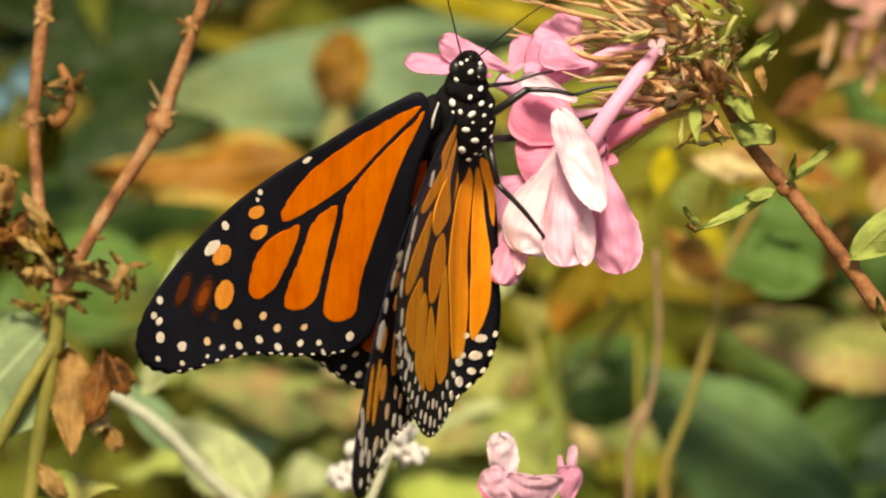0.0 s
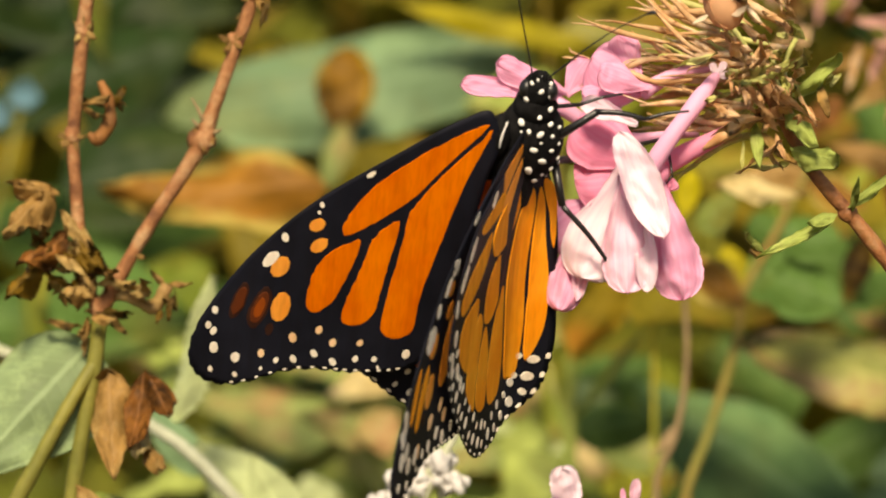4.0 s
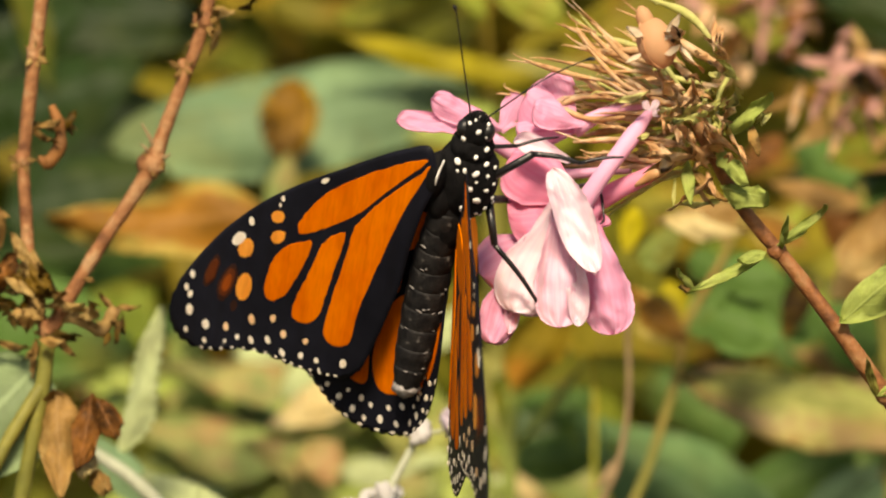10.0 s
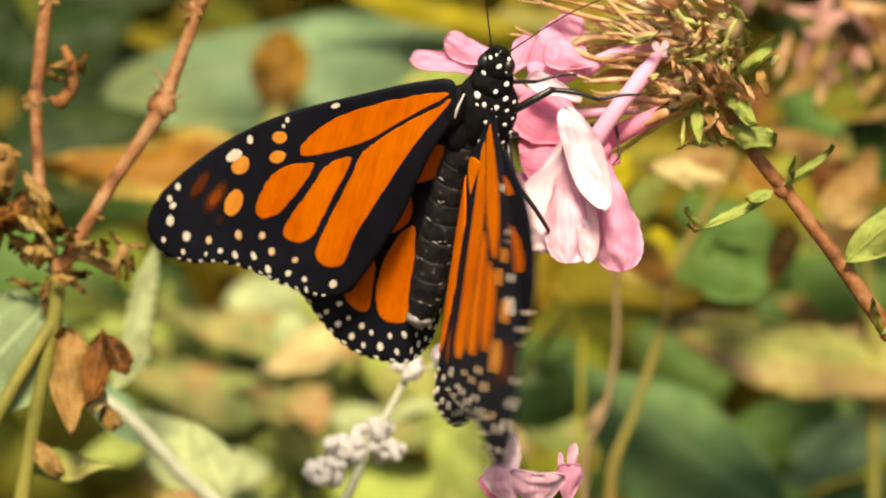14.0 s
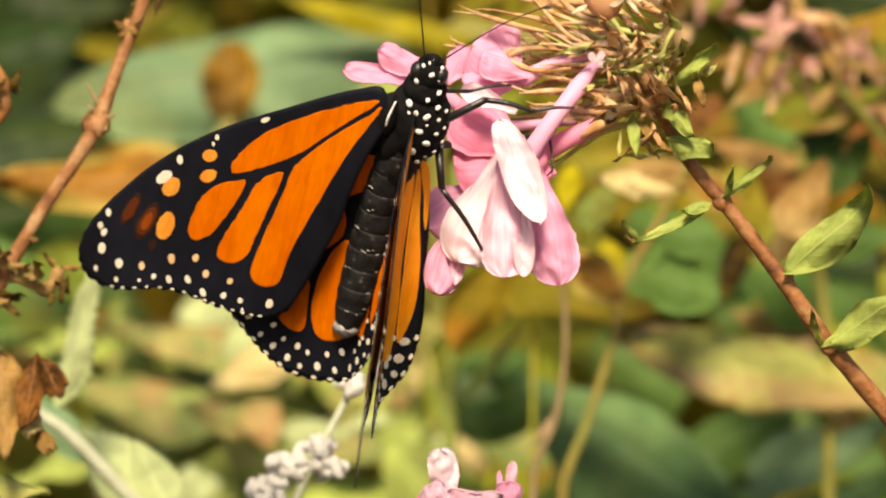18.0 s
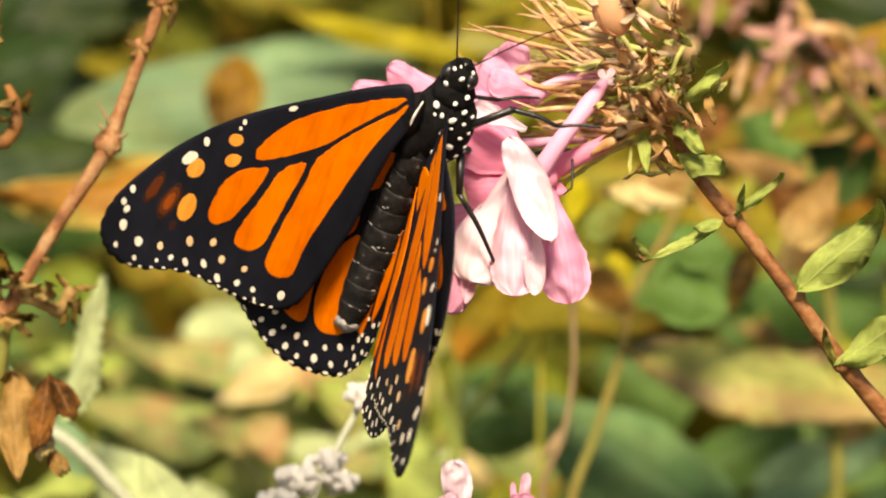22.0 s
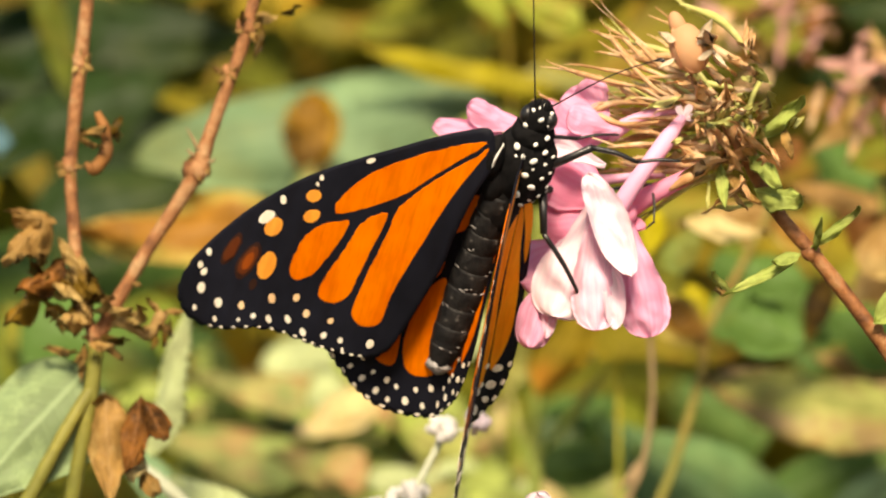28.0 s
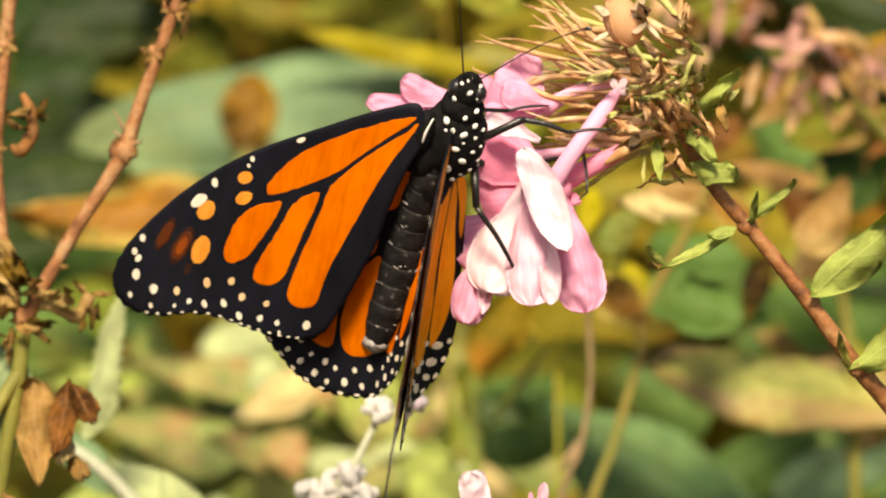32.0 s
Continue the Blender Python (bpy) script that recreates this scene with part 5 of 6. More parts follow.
    leafy_plant("leafy_plant", "plant with small round green leaves", 1000, [(1012, 890), (1056, 755), (1106, 590), (1115, 520), (1180, 400), (1230, 300)], [0.0013, 0.0009, 0.00085, 0.0008, 0.0007, 0.0007, 0.0006], grainy("rusty_olive_stem", [(0.35, (0.36, 0.17, 0.05)), (0.65, (0.24, 0.23, 0.05))], 22, 0.6, 500, 0.4), [
        (1110, 520, 1085, 430, 80, M_YELLOW, dict(shape=OVATE)), (1110, 530, 1010, 440, 70, M_ORANGELEAF, dict()), (1115, 520, 1190, 440, 90, M_GREEN, dict(shape=OVATE)),
        (1150, 480, 1290, 540, 110, M_GREEN, dict(shape=ROUND, label="round green leaf")), (1180, 410, 1290, 430, 90, M_GREEN, dict(shape=ROUND)), (1230, 300, 1060, 330, 60, M_DEADLEAF, dict()),
        (1230, 320, 1330, 370, 80, M_ORANGELEAF, dict()), (1220, 300, 1180, 370, 50, M_DEADLEAF, dict()), (1075, 322, 1228, 348, 46, M_BEIGE, dict(dy=-0.03, label="tan withered leaf", wave=0.07, ruffle=0.06)), (1045, 410, 1112, 322, 58, M_GREEN, dict(dy=-0.02, shape=OVATE)), (1040, 470, 1120, 540, 84, M_ORANGELEAF, dict(dy=-0.01, shape=OVATE)), (1030, 300, 1010, 390, 46, M_YELLOW, dict(dy=-0.02)), (1250, 440, 1350, 540, 110, M_GREEN, dict(dy=0.03, shape=OVATE)), (1130, 380, 1205, 460, 60, M_GREEN, dict(dy=0.02, shape=OVATE)), (1290, 180, 1200, 250, 60, M_RUSTLEAF, dict(dy=0.03)), (1330, 420, 1290, 540, 60, M_DARKDEAD, dict(dy=0.02))], 0.17)
    leafy_plant("leafy_plant", "tall green-stemmed plant behind the flower", 812, [(806, 900), (812, 600), (815, 480), (820, 300)], [0.0016, 0.0013, 0.0012, 0.0009], M_GREENSTEM, [
        (808, 745, 965, 545, 22, M_LIME, dict(cup=1.0, shape=LANCE)), (806, 800, 760, 600, 18, M_LIME, dict(cup=1.0)), (812, 760, 1010, 730, 90, M_GREEN, dict(dy=0.02, shape=OVATE)), (812, 700, 960, 640, 120, M_GREEN, dict(dy=0.05, shape=OVATE)),
        (812, 900, 690, 800, 160, M_PALELEAF, dict(shape=OVATE, dy=0.02)), (815, 640, 720, 560, 80, M_OLIVE, dict(dy=0.03))], 0.22)
    leafy_plant("dead_plant", "thin tan dead stem", 900, [(965, 850), (1000, 760), (1019, 640), (1015, 480)], [0.0007, 0.0006, 0.00055, 0.0005, 0.0005], M_TAN, [(1008, 740, 960, 800, 20, M_TAN, dict())], 0.13)
    leafy_plant("pale_plant", "pale stem with silver toothed leaves", 420, [(330, 980), (240, 880), (165, 800), (115, 760), (-60, 660), (-200, 600)], [0.0014, 0.0012, 0.0011, 0.00105, 0.001, 0.001, 0.0009], M_PALESTEM, [
        (128, 735, 204, 478, 62, M_SILVER, dict(tooth=0.3, rows=26, label="silvery toothed leaf", face=(-0.3, -1, 0.4), curl=0.1, wave=0.05)),
        (300, 900, 160, 770, 120, M_SILVER, dict(tooth=0.25, rows=24, dy=0.02)), (330, 930, 260, 790, 90, M_SILVER, dict(tooth=0.25, rows=24)),
        (180, 830, 60, 700, 80, M_GREYGREEN, dict(dy=0.03))], 0.09)
    leafy_plant("leafy_plant", "broad yellow-green leaves low behind the butterfly", 480, [(460, 1100), (440, 900), (420, 700)], [0.004, 0.003, 0.002, 0.001], M_GREENSTEM, [
        (640, 640, 190, 590, 140, M_BLUSH, dict(shape=OVATE, face=(0, -0.8, 1), label="broad yellow-green leaf")), (420, 720, 700, 860, 230, M_LIME, dict(shape=OVATE, face=(0, -0.8, 1))),
        *low_leaves(),
        (420, 730, 130, 690, 180, M_BLUSH, dict(shape=OVATE, face=(0, -0.8, 1))), (420, 800, 250, 900, 200, M_LIME, dict(shape=OVATE, face=(0, -0.8, 1))), (500, 760, 330, 730, 90, M_BLUSH, dict(dy=-0.02)),
        (520, 560, 330, 470, 130, M_OLIVE, dict(dy=0.05)), (500, 900, 850, 860, 150, M_LIME, dict(shape=OVATE, face=(0, -0.7, 1), dy=-0.01))], 0.27)
    # faded pink heads far off on the right
    for cx, cy, y, lab in ((1430, 90, 0.16, "faded pink flower head going to seed"), (1250, -40, 0.22, "brown dried flower head"), (1545, 165, 0.19, "faded pink flower head going to seed")):
        root = spot(cx + 620, 441, y + 0.05)
        root.z = 0
        p = thing("faded_bloom", lab, "flower", root, "faded flower heads")
        tube("stem", [root, spot(cx + 480, cy + 620, y + 0.03), spot(cx + 160, cy + 180, y + 0.01), spot(cx, cy, y)], [0.0012, 0.0011, 0.001, 0.0009], M_OLIVE, p, "", 8)
        rnd = random.Random(cx)
        for k in range(46):
            ang, L = rnd.uniform(0, 6.283), rnd.uniform(30, 110)
            o = spot(cx + rnd.gauss(0, 45), cy + rnd.gauss(0, 40), y + rnd.uniform(-0.01, 0.01))
            e = o + Vector((math.cos(ang), rnd.uniform(-0.5, 0.5), math.sin(ang))) * L * U * 1.3
            blade("bract", o, e, rnd.uniform(16, 40) * U, rnd.choice((M_CALYX, M_DEADLEAF, M_DUSTY, M_DUSTY, M_DEADLEAF, M_RUSTLEAF)), p, rows=6, cols=4, curl=rnd.uniform(-0.2, 0.2), seed=k)
    for x, z in BLUE_AT:
        o = Vector((x, 0.3, z))
        p = thing("blue_flower", "small pale blue flower far behind", "flower", (x - 0.09, 0.33, 0), "pale blue flowers")
        tube("stem", [(x - 0.09, 0.33, 0), (x - 0.05, 0.32, z * 0.75), o], [0.0009, 0.0007, 0.0005], M_OLIVE, p, "", 8)
        for k in range(14):
            a = k * 2.4
            e = o + Vector((math.cos(a), -0.5, math.sin(a))) * (0.0022 + 0.00012 * k)
            blade("petal", o, e, 0.0016, M_BLUE, p, shape=PETAL, rows=6, cols=4, seed=k)
    leafy_plant("leafy_plant", "plant with brown and green leaves at the side", 1500, [(1480, 700), (1450, 400), (1420, 250)], [0.0014, 0.0012, 0.001, 0.0008], M_OLIVE, [
        (1405, 425, 1478, 285, 84, M_DEADLEAF, dict(label="brown curled leaf", dy=-0.05, shape=OVATE, wave=0.07)), (1440, 380, 1350, 290, 90, M_RUSTLEAF, dict()), (1450, 400, 1370, 470, 90, M_DEADLEAF, dict()), (1440, 330, 1560, 240, 100, M_GREEN, dict(shape=OVATE)), (1450, 430, 1600, 420, 100, M_GREEN, dict()),
        (1420, 260, 1300, 190, 120, M_GREEN, dict(dy=0.05, shape=OVATE)), (1430, 300, 1260, 260, 60, M_DEADLEAF, dict()), (1470, 560, 1330, 480, 130, M_GREEN, dict(dy=0.04, shape=OVATE)), (1475, 600, 1300, 560, 80, M_DEADLEAF, dict(dy=0.05))], 0.2)


build_ground()
build_foliage()
build_undergrowth()
build_plants_behind()
build_downy_plant()
dry_plant, DRY_ROOT = build_dry_plant()
build_lower_bloom()
bloom, BLOOM_ROOT = build_bloom()
butterfly, wings = build_butterfly()


# ---- movements ----
SWAY = [
    (0, pose(-0.0000, 0, -0.0003)), (0.5, pose(0.0008, 0, -0.0000)), (1, pose(0.0004, 0, -0.0003)), (1.5, pose(0.0001, 0, -0.0000)),
    (2, pose(0.0000, 0, -0.0000)), (2.5, pose(-0.0003, 0, 0.0003)), (4.5, pose(0.0004, 0, 0.0003)), (5, pose(0.0004, 0, 0.0002)),
    (5.5, pose(0.0001, 0, 0.0004)), (6, pose(0.0001, 0, 0.0007)), (6.5, pose(-0.0003, 0, 0.0000)), (7, pose(-0.0008, 0, 0.0004)),
    (7.5, pose(0.0001, 0, 0.0003)), (8, pose(-0.0006, 0, 0.0004)), (8.5, pose(0.0001, 0, 0.0001)), (9, pose(-0.0017, 0, 0.0008)),
    (9.5, pose(-0.0020, 0, 0.0007)), (10, pose(-0.0018, 0, 0.0007)), (10.5, pose(-0.0003, 0, -0.0003)), (11, pose(-0.0004, 0, -0.0005)),
    (11.5, pose(0.0001, 0, -0.0005)), (12, pose(-0.0002, 0, 0.0001)), (12.5, pose(0.0003, 0, -0.0000)), (13, pose(-0.0000, 0, 0.0003)),
    (13.5, pose(0.0006, 0, 0.0005)), (14, pose(0.0006, 0, 0.0003)), (14.5, pose(0.0001, 0, 0.0004)), (16.5, pose(0.0001, 0, 0.0005)),
    (17, pose(0.0001, 0, 0.0006)), (17.5, pose(0.0003, 0, 0.0004)), (18, pose(0.0001, 0, 0.0005)), (18.5, pose(0.0004, 0, 0.0001)),
    (19, pose(0.0004, 0, 0.0003)), (19.5, pose(0.0001, 0, 0.0001)), (20, pose(0.0003, 0, -0.0001)), (20.5, pose(0.0005, 0, -0.0005)),
    (21, pose(0.0006, 0, -0.0003)), (21.5, pose(0.0006, 0, -0.0006)), (22, pose(-0.0001, 0, -0.0005)), (22.5, pose(0.0006, 0, -0.0006)),
    (23, pose(-0.0003, 0, -0.0002)), (23.5, pose(-0.0001, 0, -0.0000)), (24, pose(-0.0002, 0, -0.0001)), (24.5, pose(-0.0001, 0, -0.0004)),
    (25, pose(0.0002, 0, -0.0001)), (25.5, pose(-0.0001, 0, -0.0002)), (27.5, pose(-0.0002, 0, -0.0005)), (28, pose(-0.0001, 0, -0.0006)),
    (28.5, pose(0.0003, 0, -0.0006)), (29, pose(0.0002, 0, -0.0004)), (29.5, pose(0.0001, 0, -0.0004)), (30, pose(0.0001, 0, -0.0005)),
    (30.5, pose(0.0000, 0, -0.0004)), (31, pose(0.0002, 0, -0.0002)), (31.5, pose(0.0003, 0, -0.0003)), (32, pose(0.0001, 0, -0.0003)),
]
DRIFT = [
    (0, pose(-0.0011, 0, -0.0011)), (0.5, pose(-0.0005, 0, -0.0005)), (1, pose(-0.0003, 0, -0.0008)), (1.5, pose(-0.0002, 0, -0.0005)),
    (2, pose(-0.0001, 0, -0.0003)), (2.5, pose(-0.0005, 0, 0.0001)), (4.5, pose(-0.0012, 0, -0.0003)), (5, pose(-0.0012, 0, -0.0007)),
    (5.5, pose(-0.0015, 0, -0.0003)), (6, pose(-0.0017, 0, -0.0001)), (6.5, pose(-0.0009, 0, -0.0001)), (7, pose(-0.0013, 0, 0.0003)),
    (7.5, pose(-0.0003, 0, 0.0003)), (8, pose(-0.0008, 0, 0.0005)), (8.5, pose(-0.0003, 0, -0.0000)), (9, pose(-0.0017, 0, 0.0011)),
    (9.5, pose(-0.0016, 0, 0.0011)), (10, pose(-0.0016, 0, 0.0012)), (10.5, pose(-0.0002, 0, 0.0005)), (11, pose(-0.0001, 0, 0.0003)),
    (11.5, pose(0.0001, 0, 0.0001)), (12, pose(-0.0005, 0, -0.0001)), (12.5, pose(0.0000, 0, 0.0000)), (13, pose(-0.0003, 0, 0.0004)),
    (13.5, pose(0.0005, 0, 0.0008)), (14, pose(0.0003, 0, 0.0007)), (14.5, pose(0.0006, 0, 0.0006)), (16.5, pose(0.0005, 0, -0.0002)),
    (17, pose(0.0006, 0, -0.0001)), (17.5, pose(0.0006, 0, -0.0002)), (18, pose(0.0000, 0, 0.0000)), (18.5, pose(0.0000, 0, 0.0000)),
    (19, pose(-0.0000, 0, -0.0005)), (19.5, pose(0.0007, 0, -0.0002)), (20, pose(0.0008, 0, -0.0004)), (20.5, pose(0.0011, 0, -0.0009)),
    (21, pose(0.0013, 0, -0.0006)), (21.5, pose(0.0012, 0, -0.0009)), (22, pose(0.0005, 0, -0.0010)), (22.5, pose(0.0010, 0, -0.0009)),
    (23, pose(0.0001, 0, -0.0005)), (23.5, pose(0.0001, 0, -0.0005)), (24, pose(0.0003, 0, -0.0006)), (24.5, pose(0.0003, 0, -0.0010)),
    (25, pose(0.0003, 0, -0.0006)), (25.5, pose(0.0002, 0, -0.0006)), (27.5, pose(0.0011, 0, 0.0007)), (28, pose(0.0012, 0, 0.0008)),
    (28.5, pose(0.0007, 0, 0.0006)), (29, pose(0.0007, 0, 0.0006)), (29.5, pose(0.0005, 0, 0.0007)), (30, pose(0.0004, 0, 0.0005)),
    (30.5, pose(0.0005, 0, 0.0004)), (31, pose(0.0006, 0, 0.0007)), (31.5, pose(0.0006, 0, 0.0006)), (32, pose(0.0005, 0, 0.0007)),
]
BODY = [
    (0, body_pose(-0.00434, -0.008, 0.76396, -6.13)),
    (0.5, body_pose(-0.00335, -0.008, 0.76440, -6.41)),
    (1, body_pose(-0.00341, -0.008, 0.76400, -6.66)),
    (1.5, body_pose(-0.00348, -0.008, 0.76443, -7.10)),
    (2, body_pose(-0.00352, -0.008, 0.76465, -7.57)),
    (2.5, body_pose(-0.00387, -0.008, 0.76506, -7.82)),
    (4.5, body_pose(-0.00317, -0.008, 0.76509, -7.94)),
    (5, body_pose(-0.00321, -0.008, 0.76491, -7.98)),
    (5.5, body_pose(-0.00348, -0.008, 0.76530, -7.86)),
    (6, body_pose(-0.00343, -0.008, 0.76548, -7.87)),
    (6.5, body_pose(-0.00396, -0.008, 0.76484, -8.27)),
    (7, body_pose(-0.00460, -0.008, 0.76520, -8.53)),
    (7.5, body_pose(-0.00348, -0.008, 0.76514, -8.27)),
    (8, body_pose(-0.00403, -0.008, 0.76490, -8.13)),
    (8.5, body_pose(-0.00340, -0.008, 0.76476, -8.37)),
    (9, body_pose(-0.00495, -0.008, 0.76563, -8.54)),
    (9.5, body_pose(-0.00513, -0.008, 0.76549, -8.89)),
    (10, body_pose(-0.00525, -0.008, 0.76509, -9.67)),
    (10.5, body_pose(-0.00388, -0.008, 0.76412, -9.96)),
    (11, body_pose(-0.00359, -0.008, 0.76367, -8.94)),
    (11.5, body_pose(-0.00370, -0.008, 0.76327, -6.92)),
    (12, body_pose(-0.00422, -0.008, 0.76373, -5.02)),
    (12.5, body_pose(-0.00420, -0.008, 0.76360, -4.68)),
    (13, body_pose(-0.00379, -0.008, 0.76422, -6.18)),
    (13.5, body_pose(-0.00179, -0.008, 0.76493, -8.61)),
    (14, body_pose(-0.00203, -0.008, 0.76523, -10.66)),
    (14.5, body_pose(-0.00269, -0.008, 0.76512, -11.73)),
    (16.5, body_pose(-0.00260, -0.008, 0.76530, -12.55)),
    (17, body_pose(-0.00251, -0.008, 0.76608, -13.26)),
    (17.5, body_pose(-0.00248, -0.008, 0.76563, -13.22)),
    (18, body_pose(-0.00269, -0.008, 0.76597, -12.62)),
    (18.5, body_pose(-0.00240, -0.008, 0.76562, -12.21)),
    (19, body_pose(-0.00210, -0.008, 0.76595, -13.10)),
    (19.5, body_pose(-0.00184, -0.008, 0.76626, -15.88)),
    (20, body_pose(-0.00097, -0.008, 0.76681, -18.75)),
    (20.5, body_pose(-0.00060, -0.008, 0.76652, -19.86)),
    (21, body_pose(0.00013, -0.008, 0.76719, -19.77)),
    (21.5, body_pose(0.00002, -0.008, 0.76667, -19.49)),
    (22, body_pose(-0.00090, -0.008, 0.76717, -19.14)),
    (22.5, body_pose(-0.00031, -0.008, 0.76701, -18.61)),
    (23, body_pose(-0.00126, -0.008, 0.76737, -17.97)),
    (23.5, body_pose(-0.00104, -0.008, 0.76745, -17.61)),
    (24, body_pose(-0.00091, -0.008, 0.76730, -17.58)),
    (24.5, body_pose(-0.00084, -0.008, 0.76686, -17.48)),
    (25, body_pose(-0.00067, -0.008, 0.76726, -17.25)),
    (25.5, body_pose(-0.00108, -0.008, 0.76715, -17.03)),
    (27.5, body_pose(-0.00098, -0.008, 0.76665, -16.88)),
    (28, body_pose(-0.00079, -0.008, 0.76650, -16.94)),
    (28.5, body_pose(-0.00064, -0.008, 0.76681, -17.15)),
    (29, body_pose(-0.00066, -0.008, 0.76695, -17.04)),
    (29.5, body_pose(-0.00084, -0.008, 0.76691, -16.52)),
    (30, body_pose(-0.00092, -0.008, 0.76677, -16.07)),
    (30.5, body_pose(-0.00104, -0.008, 0.76684, -15.96)),
    (31, body_pose(-0.00082, -0.008, 0.76689, -15.96)),
    (31.5, body_pose(-0.00080, -0.008, 0.76684, -15.79)),
    (32, body_pose(-0.00107, -0.008, 0.76686, -15.50)),
]
# seconds, then lift, sweep and cant of the forewing, lift and sweep of the hindwing
LEFT_WING = [
    (0, 87.2, 2.5, -2.6, 84.2, -1.0),
    (0.5, 85.7, 2.8, -2.9, 82.7, -0.9),
    (1, 88.4, 2.0, -2.7, 85.4, -1.2),
    (1.5, 88.8, 2.0, -2.6, 85.8, -1.2),
    (2, 87.7, 3.0, -2.8, 84.7, -0.8),
    (2.5, 85.5, 3.6, -2.6, 82.5, -0.5),
    (4.5, 88.9, 1.5, -1.9, 85.9, -1.4),
    (5, 87.7, 1.3, -1.6, 84.7, -1.5),
    (5.5, 85.1, 2.6, -2.0, 82.1, -1.0),
    (6, 83.3, 4.1, -2.6, 80.3, -0.4),
    (6.5, 86.3, 1.7, -1.7, 83.3, -1.3),
    (7, 89.4, -0.7, -0.8, 86.4, -2.3),
    (7.5, 96.1, -2.7, 0.4, 93.1, -3.1),
    (8, 97.4, -3.4, 1.9, 93.7, -2.2),
    (8.5, 96.1, -0.0, -1.4, 93.1, -2.0),
    (9, 114.1, 10.7, -6.5, 113.0, 6.0),
    (9.5, 121.3, 10.8, -5.9, 118.3, 2.3),
    (10, 116.4, 6.4, -5.3, 115.0, 4.5),
    (10.5, 105.3, 3.3, -4.5, 102.3, -0.7),
    (11, 102.2, 4.9, -6.5, 104.0, 3.0),
    (11.5, 107.4, 4.4, -4.0, 104.4, -0.2),
    (12, 110.5, 2.1, -5.1, 107.5, -1.1),
    (12.5, 134.9, -1.9, -1.7, 131.9, -2.8),
    (12.967, 117.0, 6.0, -4.5, 117.0, 5.0),
    (13.033, 126.0, 8.5, -4.8, 126.0, 7.0),
    (13.5, 117.2, 16.0, -5.1, 114.2, 4.4),
    (14, 108.2, 12.1, -5.4, 108.0, 6.9),
    (14.5, 110.7, 9.2, -5.6, 107.7, 1.7),
    (16.5, 121.5, 9.1, -1.8, 121.7, 1.3),
    (17, 118.0, 5.7, -1.3, 114.4, -0.2),
    (17.5, 104.3, 3.9, -0.6, 101.9, -1.1),
    (18, 106.4, 4.1, -1.2, 103.0, -0.6),
    (18.5, 110.9, 2.7, 0.2, 108.6, -0.9),
    (19, 101.3, -0.2, 3.2, 98.2, -3.2),
    (19.5, 108.1, 3.4, 2.2, 105.1, -3.1),
    (20, 113.0, 3.1, 4.8, 111.0, -7.2),
    (20.5, 107.7, -0.0, 2.4, 104.8, -4.9),
    (21, 113.1, 1.2, 2.0, 107.6, -2.6),
    (21.5, 110.4, 2.6, 0.5, 108.2, -1.2),
    (22, 109.5, 0.5, 0.5, 104.2, -2.2),
    (22.5, 100.6, 1.1, 0.4, 96.7, -1.6),
    (23, 107.9, 0.9, -0.5, 106.3, -1.3),
    (23.5, 106.1, 0.2, 0.2, 103.7, -1.8),
    (24, 102.9, 1.3, 0.6, 99.3, -1.3),
    (24.5, 102.7, 2.0, 0.2, 99.8, -0.7),
    (25, 101.3, 1.2, 0.7, 95.3, -1.1),
    (25.5, 103.1, 1.3, 0.2, 99.4, -1.2),
    (27.5, 104.1, 0.2, 0.1, 100.7, -2.0),
    (28, 103.3, 0.7, 0.1, 101.0, -1.4),
    (28.5, 102.3, 0.5, 0.2, 99.2, -1.8),
    (29, 102.9, -0.2, 0.6, 99.4, -2.2),
    (29.5, 104.0, -0.0, 0.5, 100.8, -2.2),
    (30, 104.9, 0.4, 0.2, 101.8, -1.4),
    (30.5, 104.5, -0.3, 0.6, 101.2, -2.2),
    (31, 103.9, -0.6, 0.8, 100.4, -2.4),
    (31.5, 102.1, -0.8, 1.2, 99.5, -2.8),
    (32, 104.2, -1.0, 1.5, 100.9, -3.2),
]
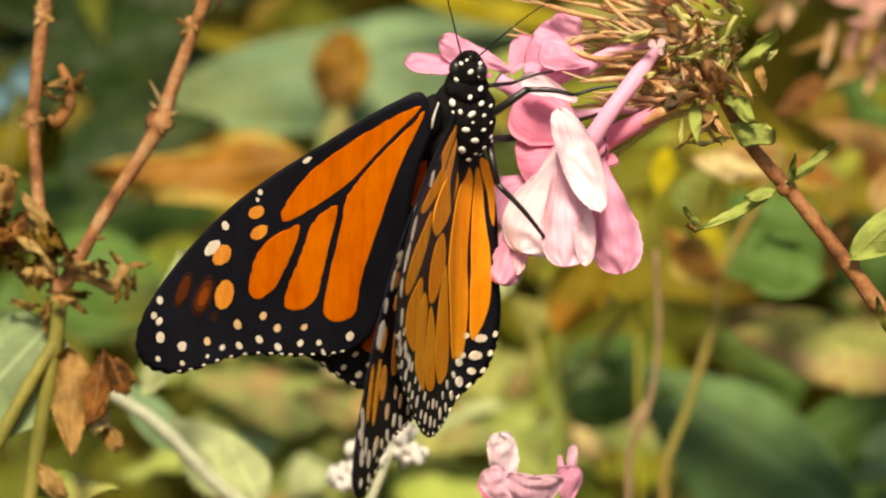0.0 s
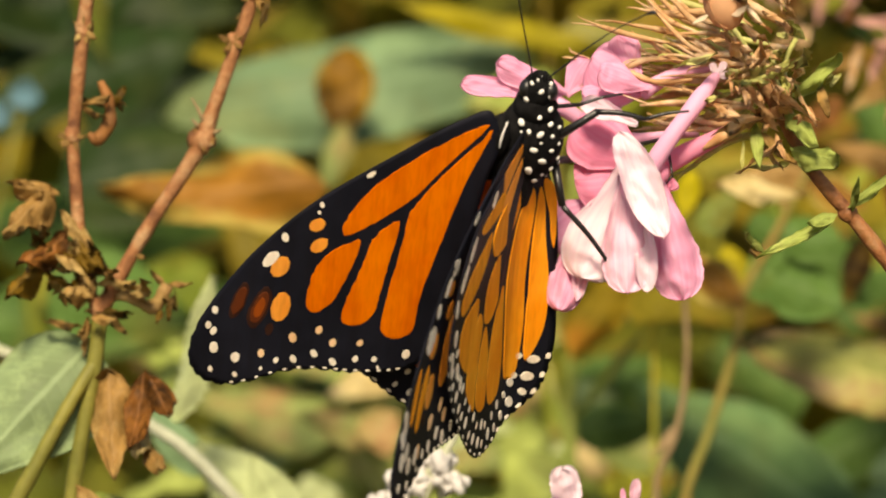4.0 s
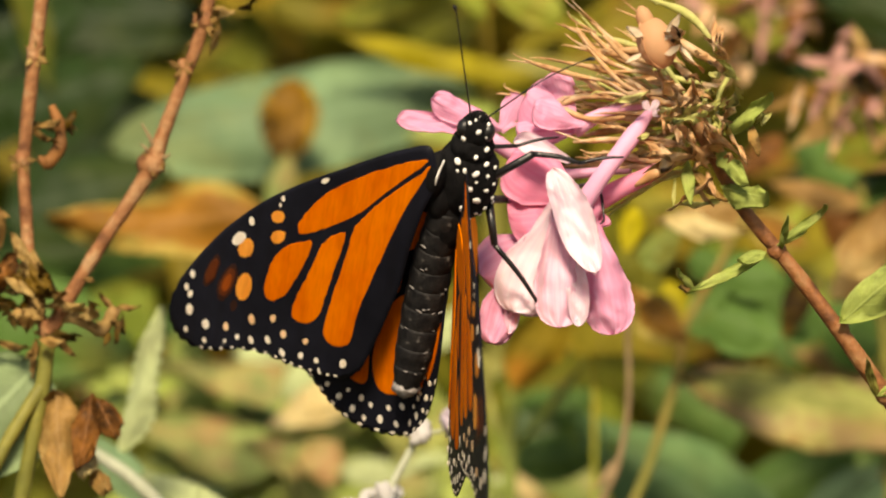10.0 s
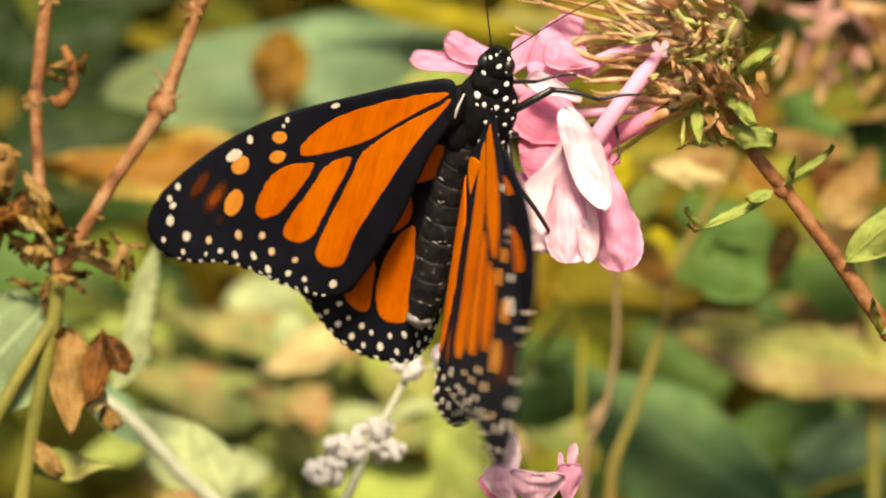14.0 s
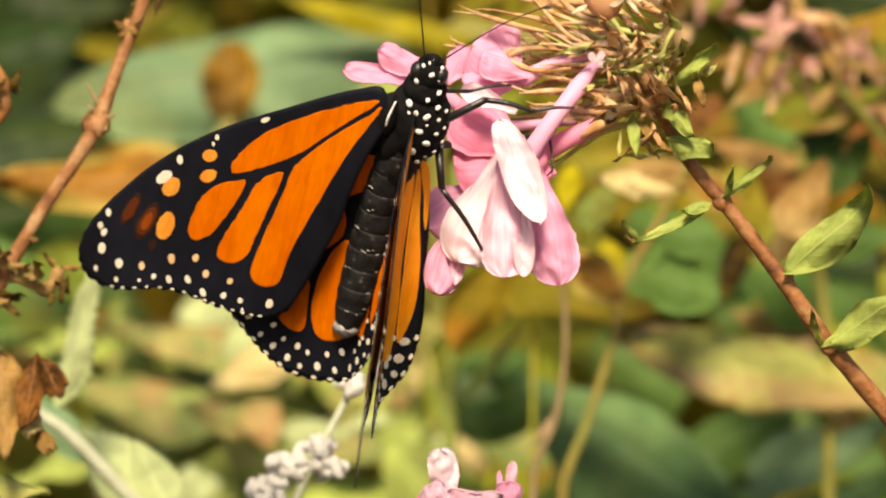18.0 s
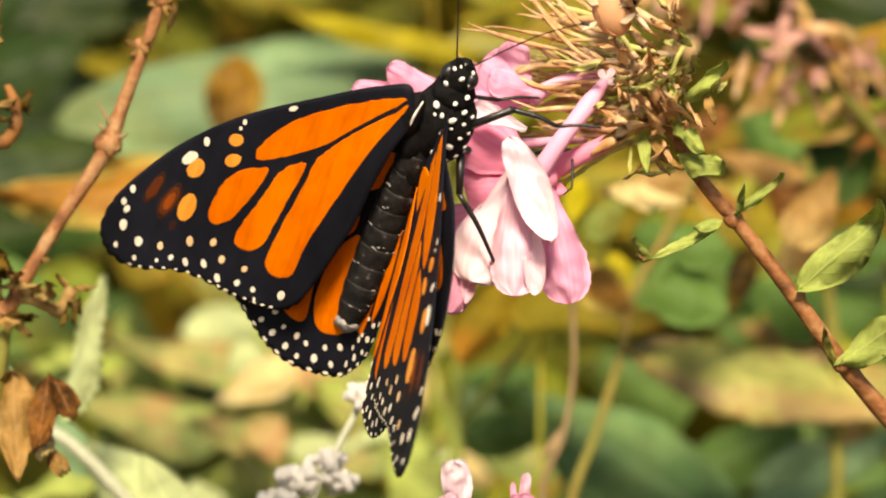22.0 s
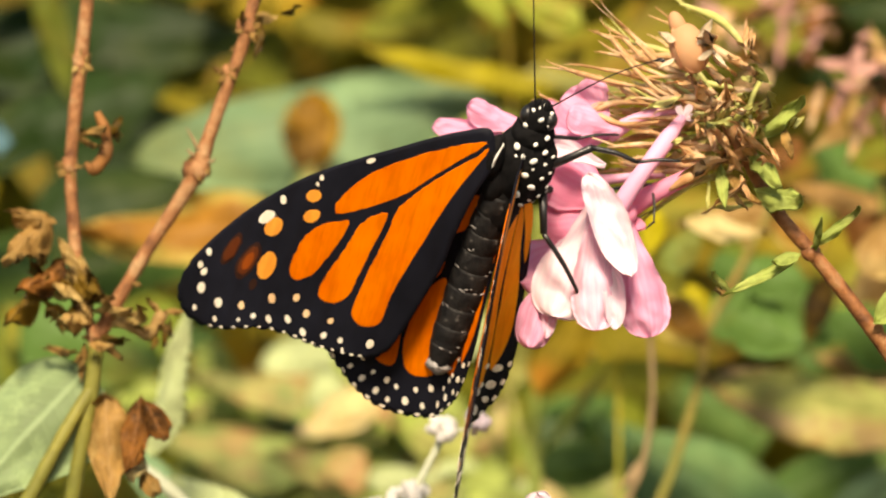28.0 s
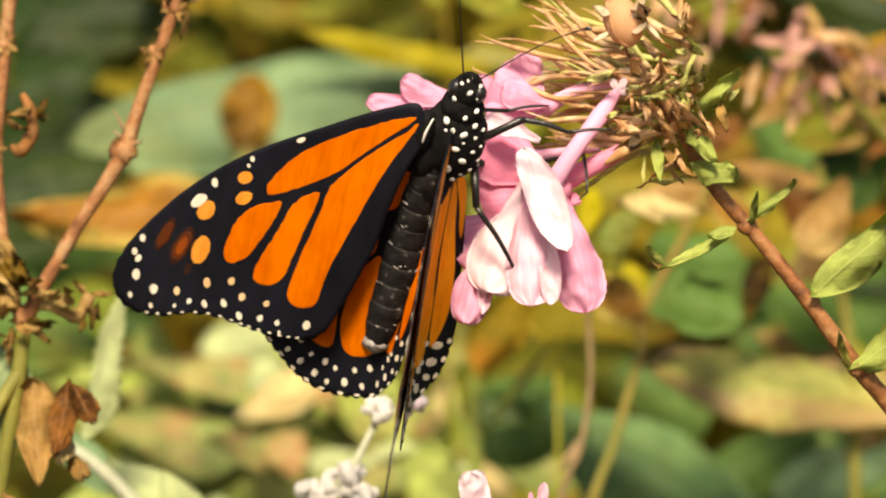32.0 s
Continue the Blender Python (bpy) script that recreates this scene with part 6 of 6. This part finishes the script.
RIGHT_WING = [
    (0, 13.2, 11.5, 4.5, 9.5, 11.5),
    (1, 13.9, 12.6, 5.2, 10.0, 12.2),
    (2, 15.0, 14.0, 4.5, 11.0, 11.5),
    (5, 16.5, 16.0, 3.0, 12.5, 9.5),
    (6, 17.5, 17.3, 2.8, 13.1, 8.8),
    (7, 10.5, 16.8, 2.4, 6.5, 10.5),
    (8, 4.4, 16.3, 2.0, 3.2, 12.1),
    (8.5, -2.0, 20.0, 4.0, -5.0, 9.0),
    (9, -10.4, 26.8, 7.7, -11.8, 1.3),
    (10, -9.6, 24.3, 4.5, -12.9, 8.8),
    (11, 2.6, 15.1, -0.0, 1.6, 9.0),
    (12, 8.0, 14.2, 3.8, 6.6, 8.6),
    (12.4, -4.0, 18.0, 1.0, -8.0, 11.0),
    (12.8, -7.0, 21.0, 0.0, -12.0, 13.0),
    (12.967, -12.0, 22.0, 0.0, -17.0, 14.0),
    (13.033, -37.0, 24.0, -6.0, -41.0, 16.0),
    (13.1, -24.0, 22.0, -3.0, -29.0, 17.0),
    (13.2, -1.0, 19.0, 2.0, -4.0, 12.0),
    (13.3, -28.0, 22.0, -4.0, -33.0, 18.0),
    (13.4, -33.0, 20.0, -4.0, -38.0, 18.0),
    (13.6, -13.0, 22.0, -3.0, -19.0, 18.0),
    (13.8, -17.0, 22.0, -5.0, -23.0, 20.0),
    (13.967, -12.0, 22.0, -6.0, -19.0, 21.0),
    (14.033, -21.0, 22.0, -7.0, -29.0, 22.0),
    (14.2, -16.0, 22.0, -5.0, -22.0, 19.0),
    (14.5, -8.0, 19.0, 0.0, -13.0, 14.0),
    (16.5, -21.0, 21.0, -4.0, -27.0, 19.0),
    (16.8, -10.0, 21.0, -2.0, -16.0, 17.0),
    (17, -16.4, 23.2, -5.1, -23.4, 21.0),
    (17.5, -4.0, 17.0, 2.0, -7.0, 14.0),
    (18, -1.2, 15.9, 4.3, -4.2, 13.7),
    (18.5, -4.0, 17.0, 3.0, -7.0, 12.0),
    (18.9, 0.0, 19.0, 3.0, -2.0, 8.0),
    (19, 2.2, 21.6, 2.4, 2.3, 3.4),
    (19.1, -20.0, 24.0, -4.0, -26.0, 17.0),
    (19.3, -27.0, 27.0, -5.0, -33.0, 18.0),
    (19.5, -20.0, 25.0, -4.0, -26.0, 18.0),
    (19.6, -32.0, 28.0, -6.0, -38.0, 18.0),
    (19.7, -13.0, 24.0, -3.0, -19.0, 18.0),
    (19.8, -24.0, 27.0, -4.0, -30.0, 18.0),
    (19.967, -20.0, 31.0, -8.0, -26.0, 20.0),
    (20.033, -34.0, 37.0, -13.0, -40.0, 24.0),
    (20.1, -9.0, 24.0, 0.0, -15.0, 18.0),
    (20.2, -8.0, 23.0, 0.0, -14.0, 18.0),
    (20.5, -16.0, 24.0, -2.0, -22.0, 17.0),
    (21, -23.1, 28.8, -3.9, -28.5, 16.5),
    (21.5, -19.0, 25.0, -3.0, -24.0, 17.0),
    (22, -12.6, 21.6, -1.4, -18.4, 18.0),
    (22.5, -7.0, 18.0, 2.0, -10.0, 12.0),
    (23, -8.5, 18.0, 2.0, -12.0, 10.0),
    (24, -5.5, 17.0, 3.5, -7.0, 6.0),
    (25, -4.4, 16.6, 3.9, -4.9, 3.8),
    (28, -2.9, 17.9, 4.2, -4.6, 6.2),
    (30, -3.9, 14.2, 3.8, -5.4, 6.6),
    (32, -1.3, 13.8, 4.8, -3.9, 6.4),
]


def motions():
    walk(bloom, [(t, Matrix.Translation(BLOOM_ROOT) @ m) for t, m in SWAY])
    walk(dry_plant, [(t, Matrix.Translation(DRY_ROOT) @ m) for t, m in DRIFT])
    walk(butterfly, BODY)
    for (side, fore, hind), rows in zip(wings, (LEFT_WING, RIGHT_WING)):
        walk(fore, [(t, wing_pose(side, lift, sweep, cant)) for t, lift, sweep, cant, _, _ in rows])
        walk(hind, [(t, wing_pose(side, lift, sweep, cant, True)) for t, _, _, cant, lift, sweep in rows])


motions()
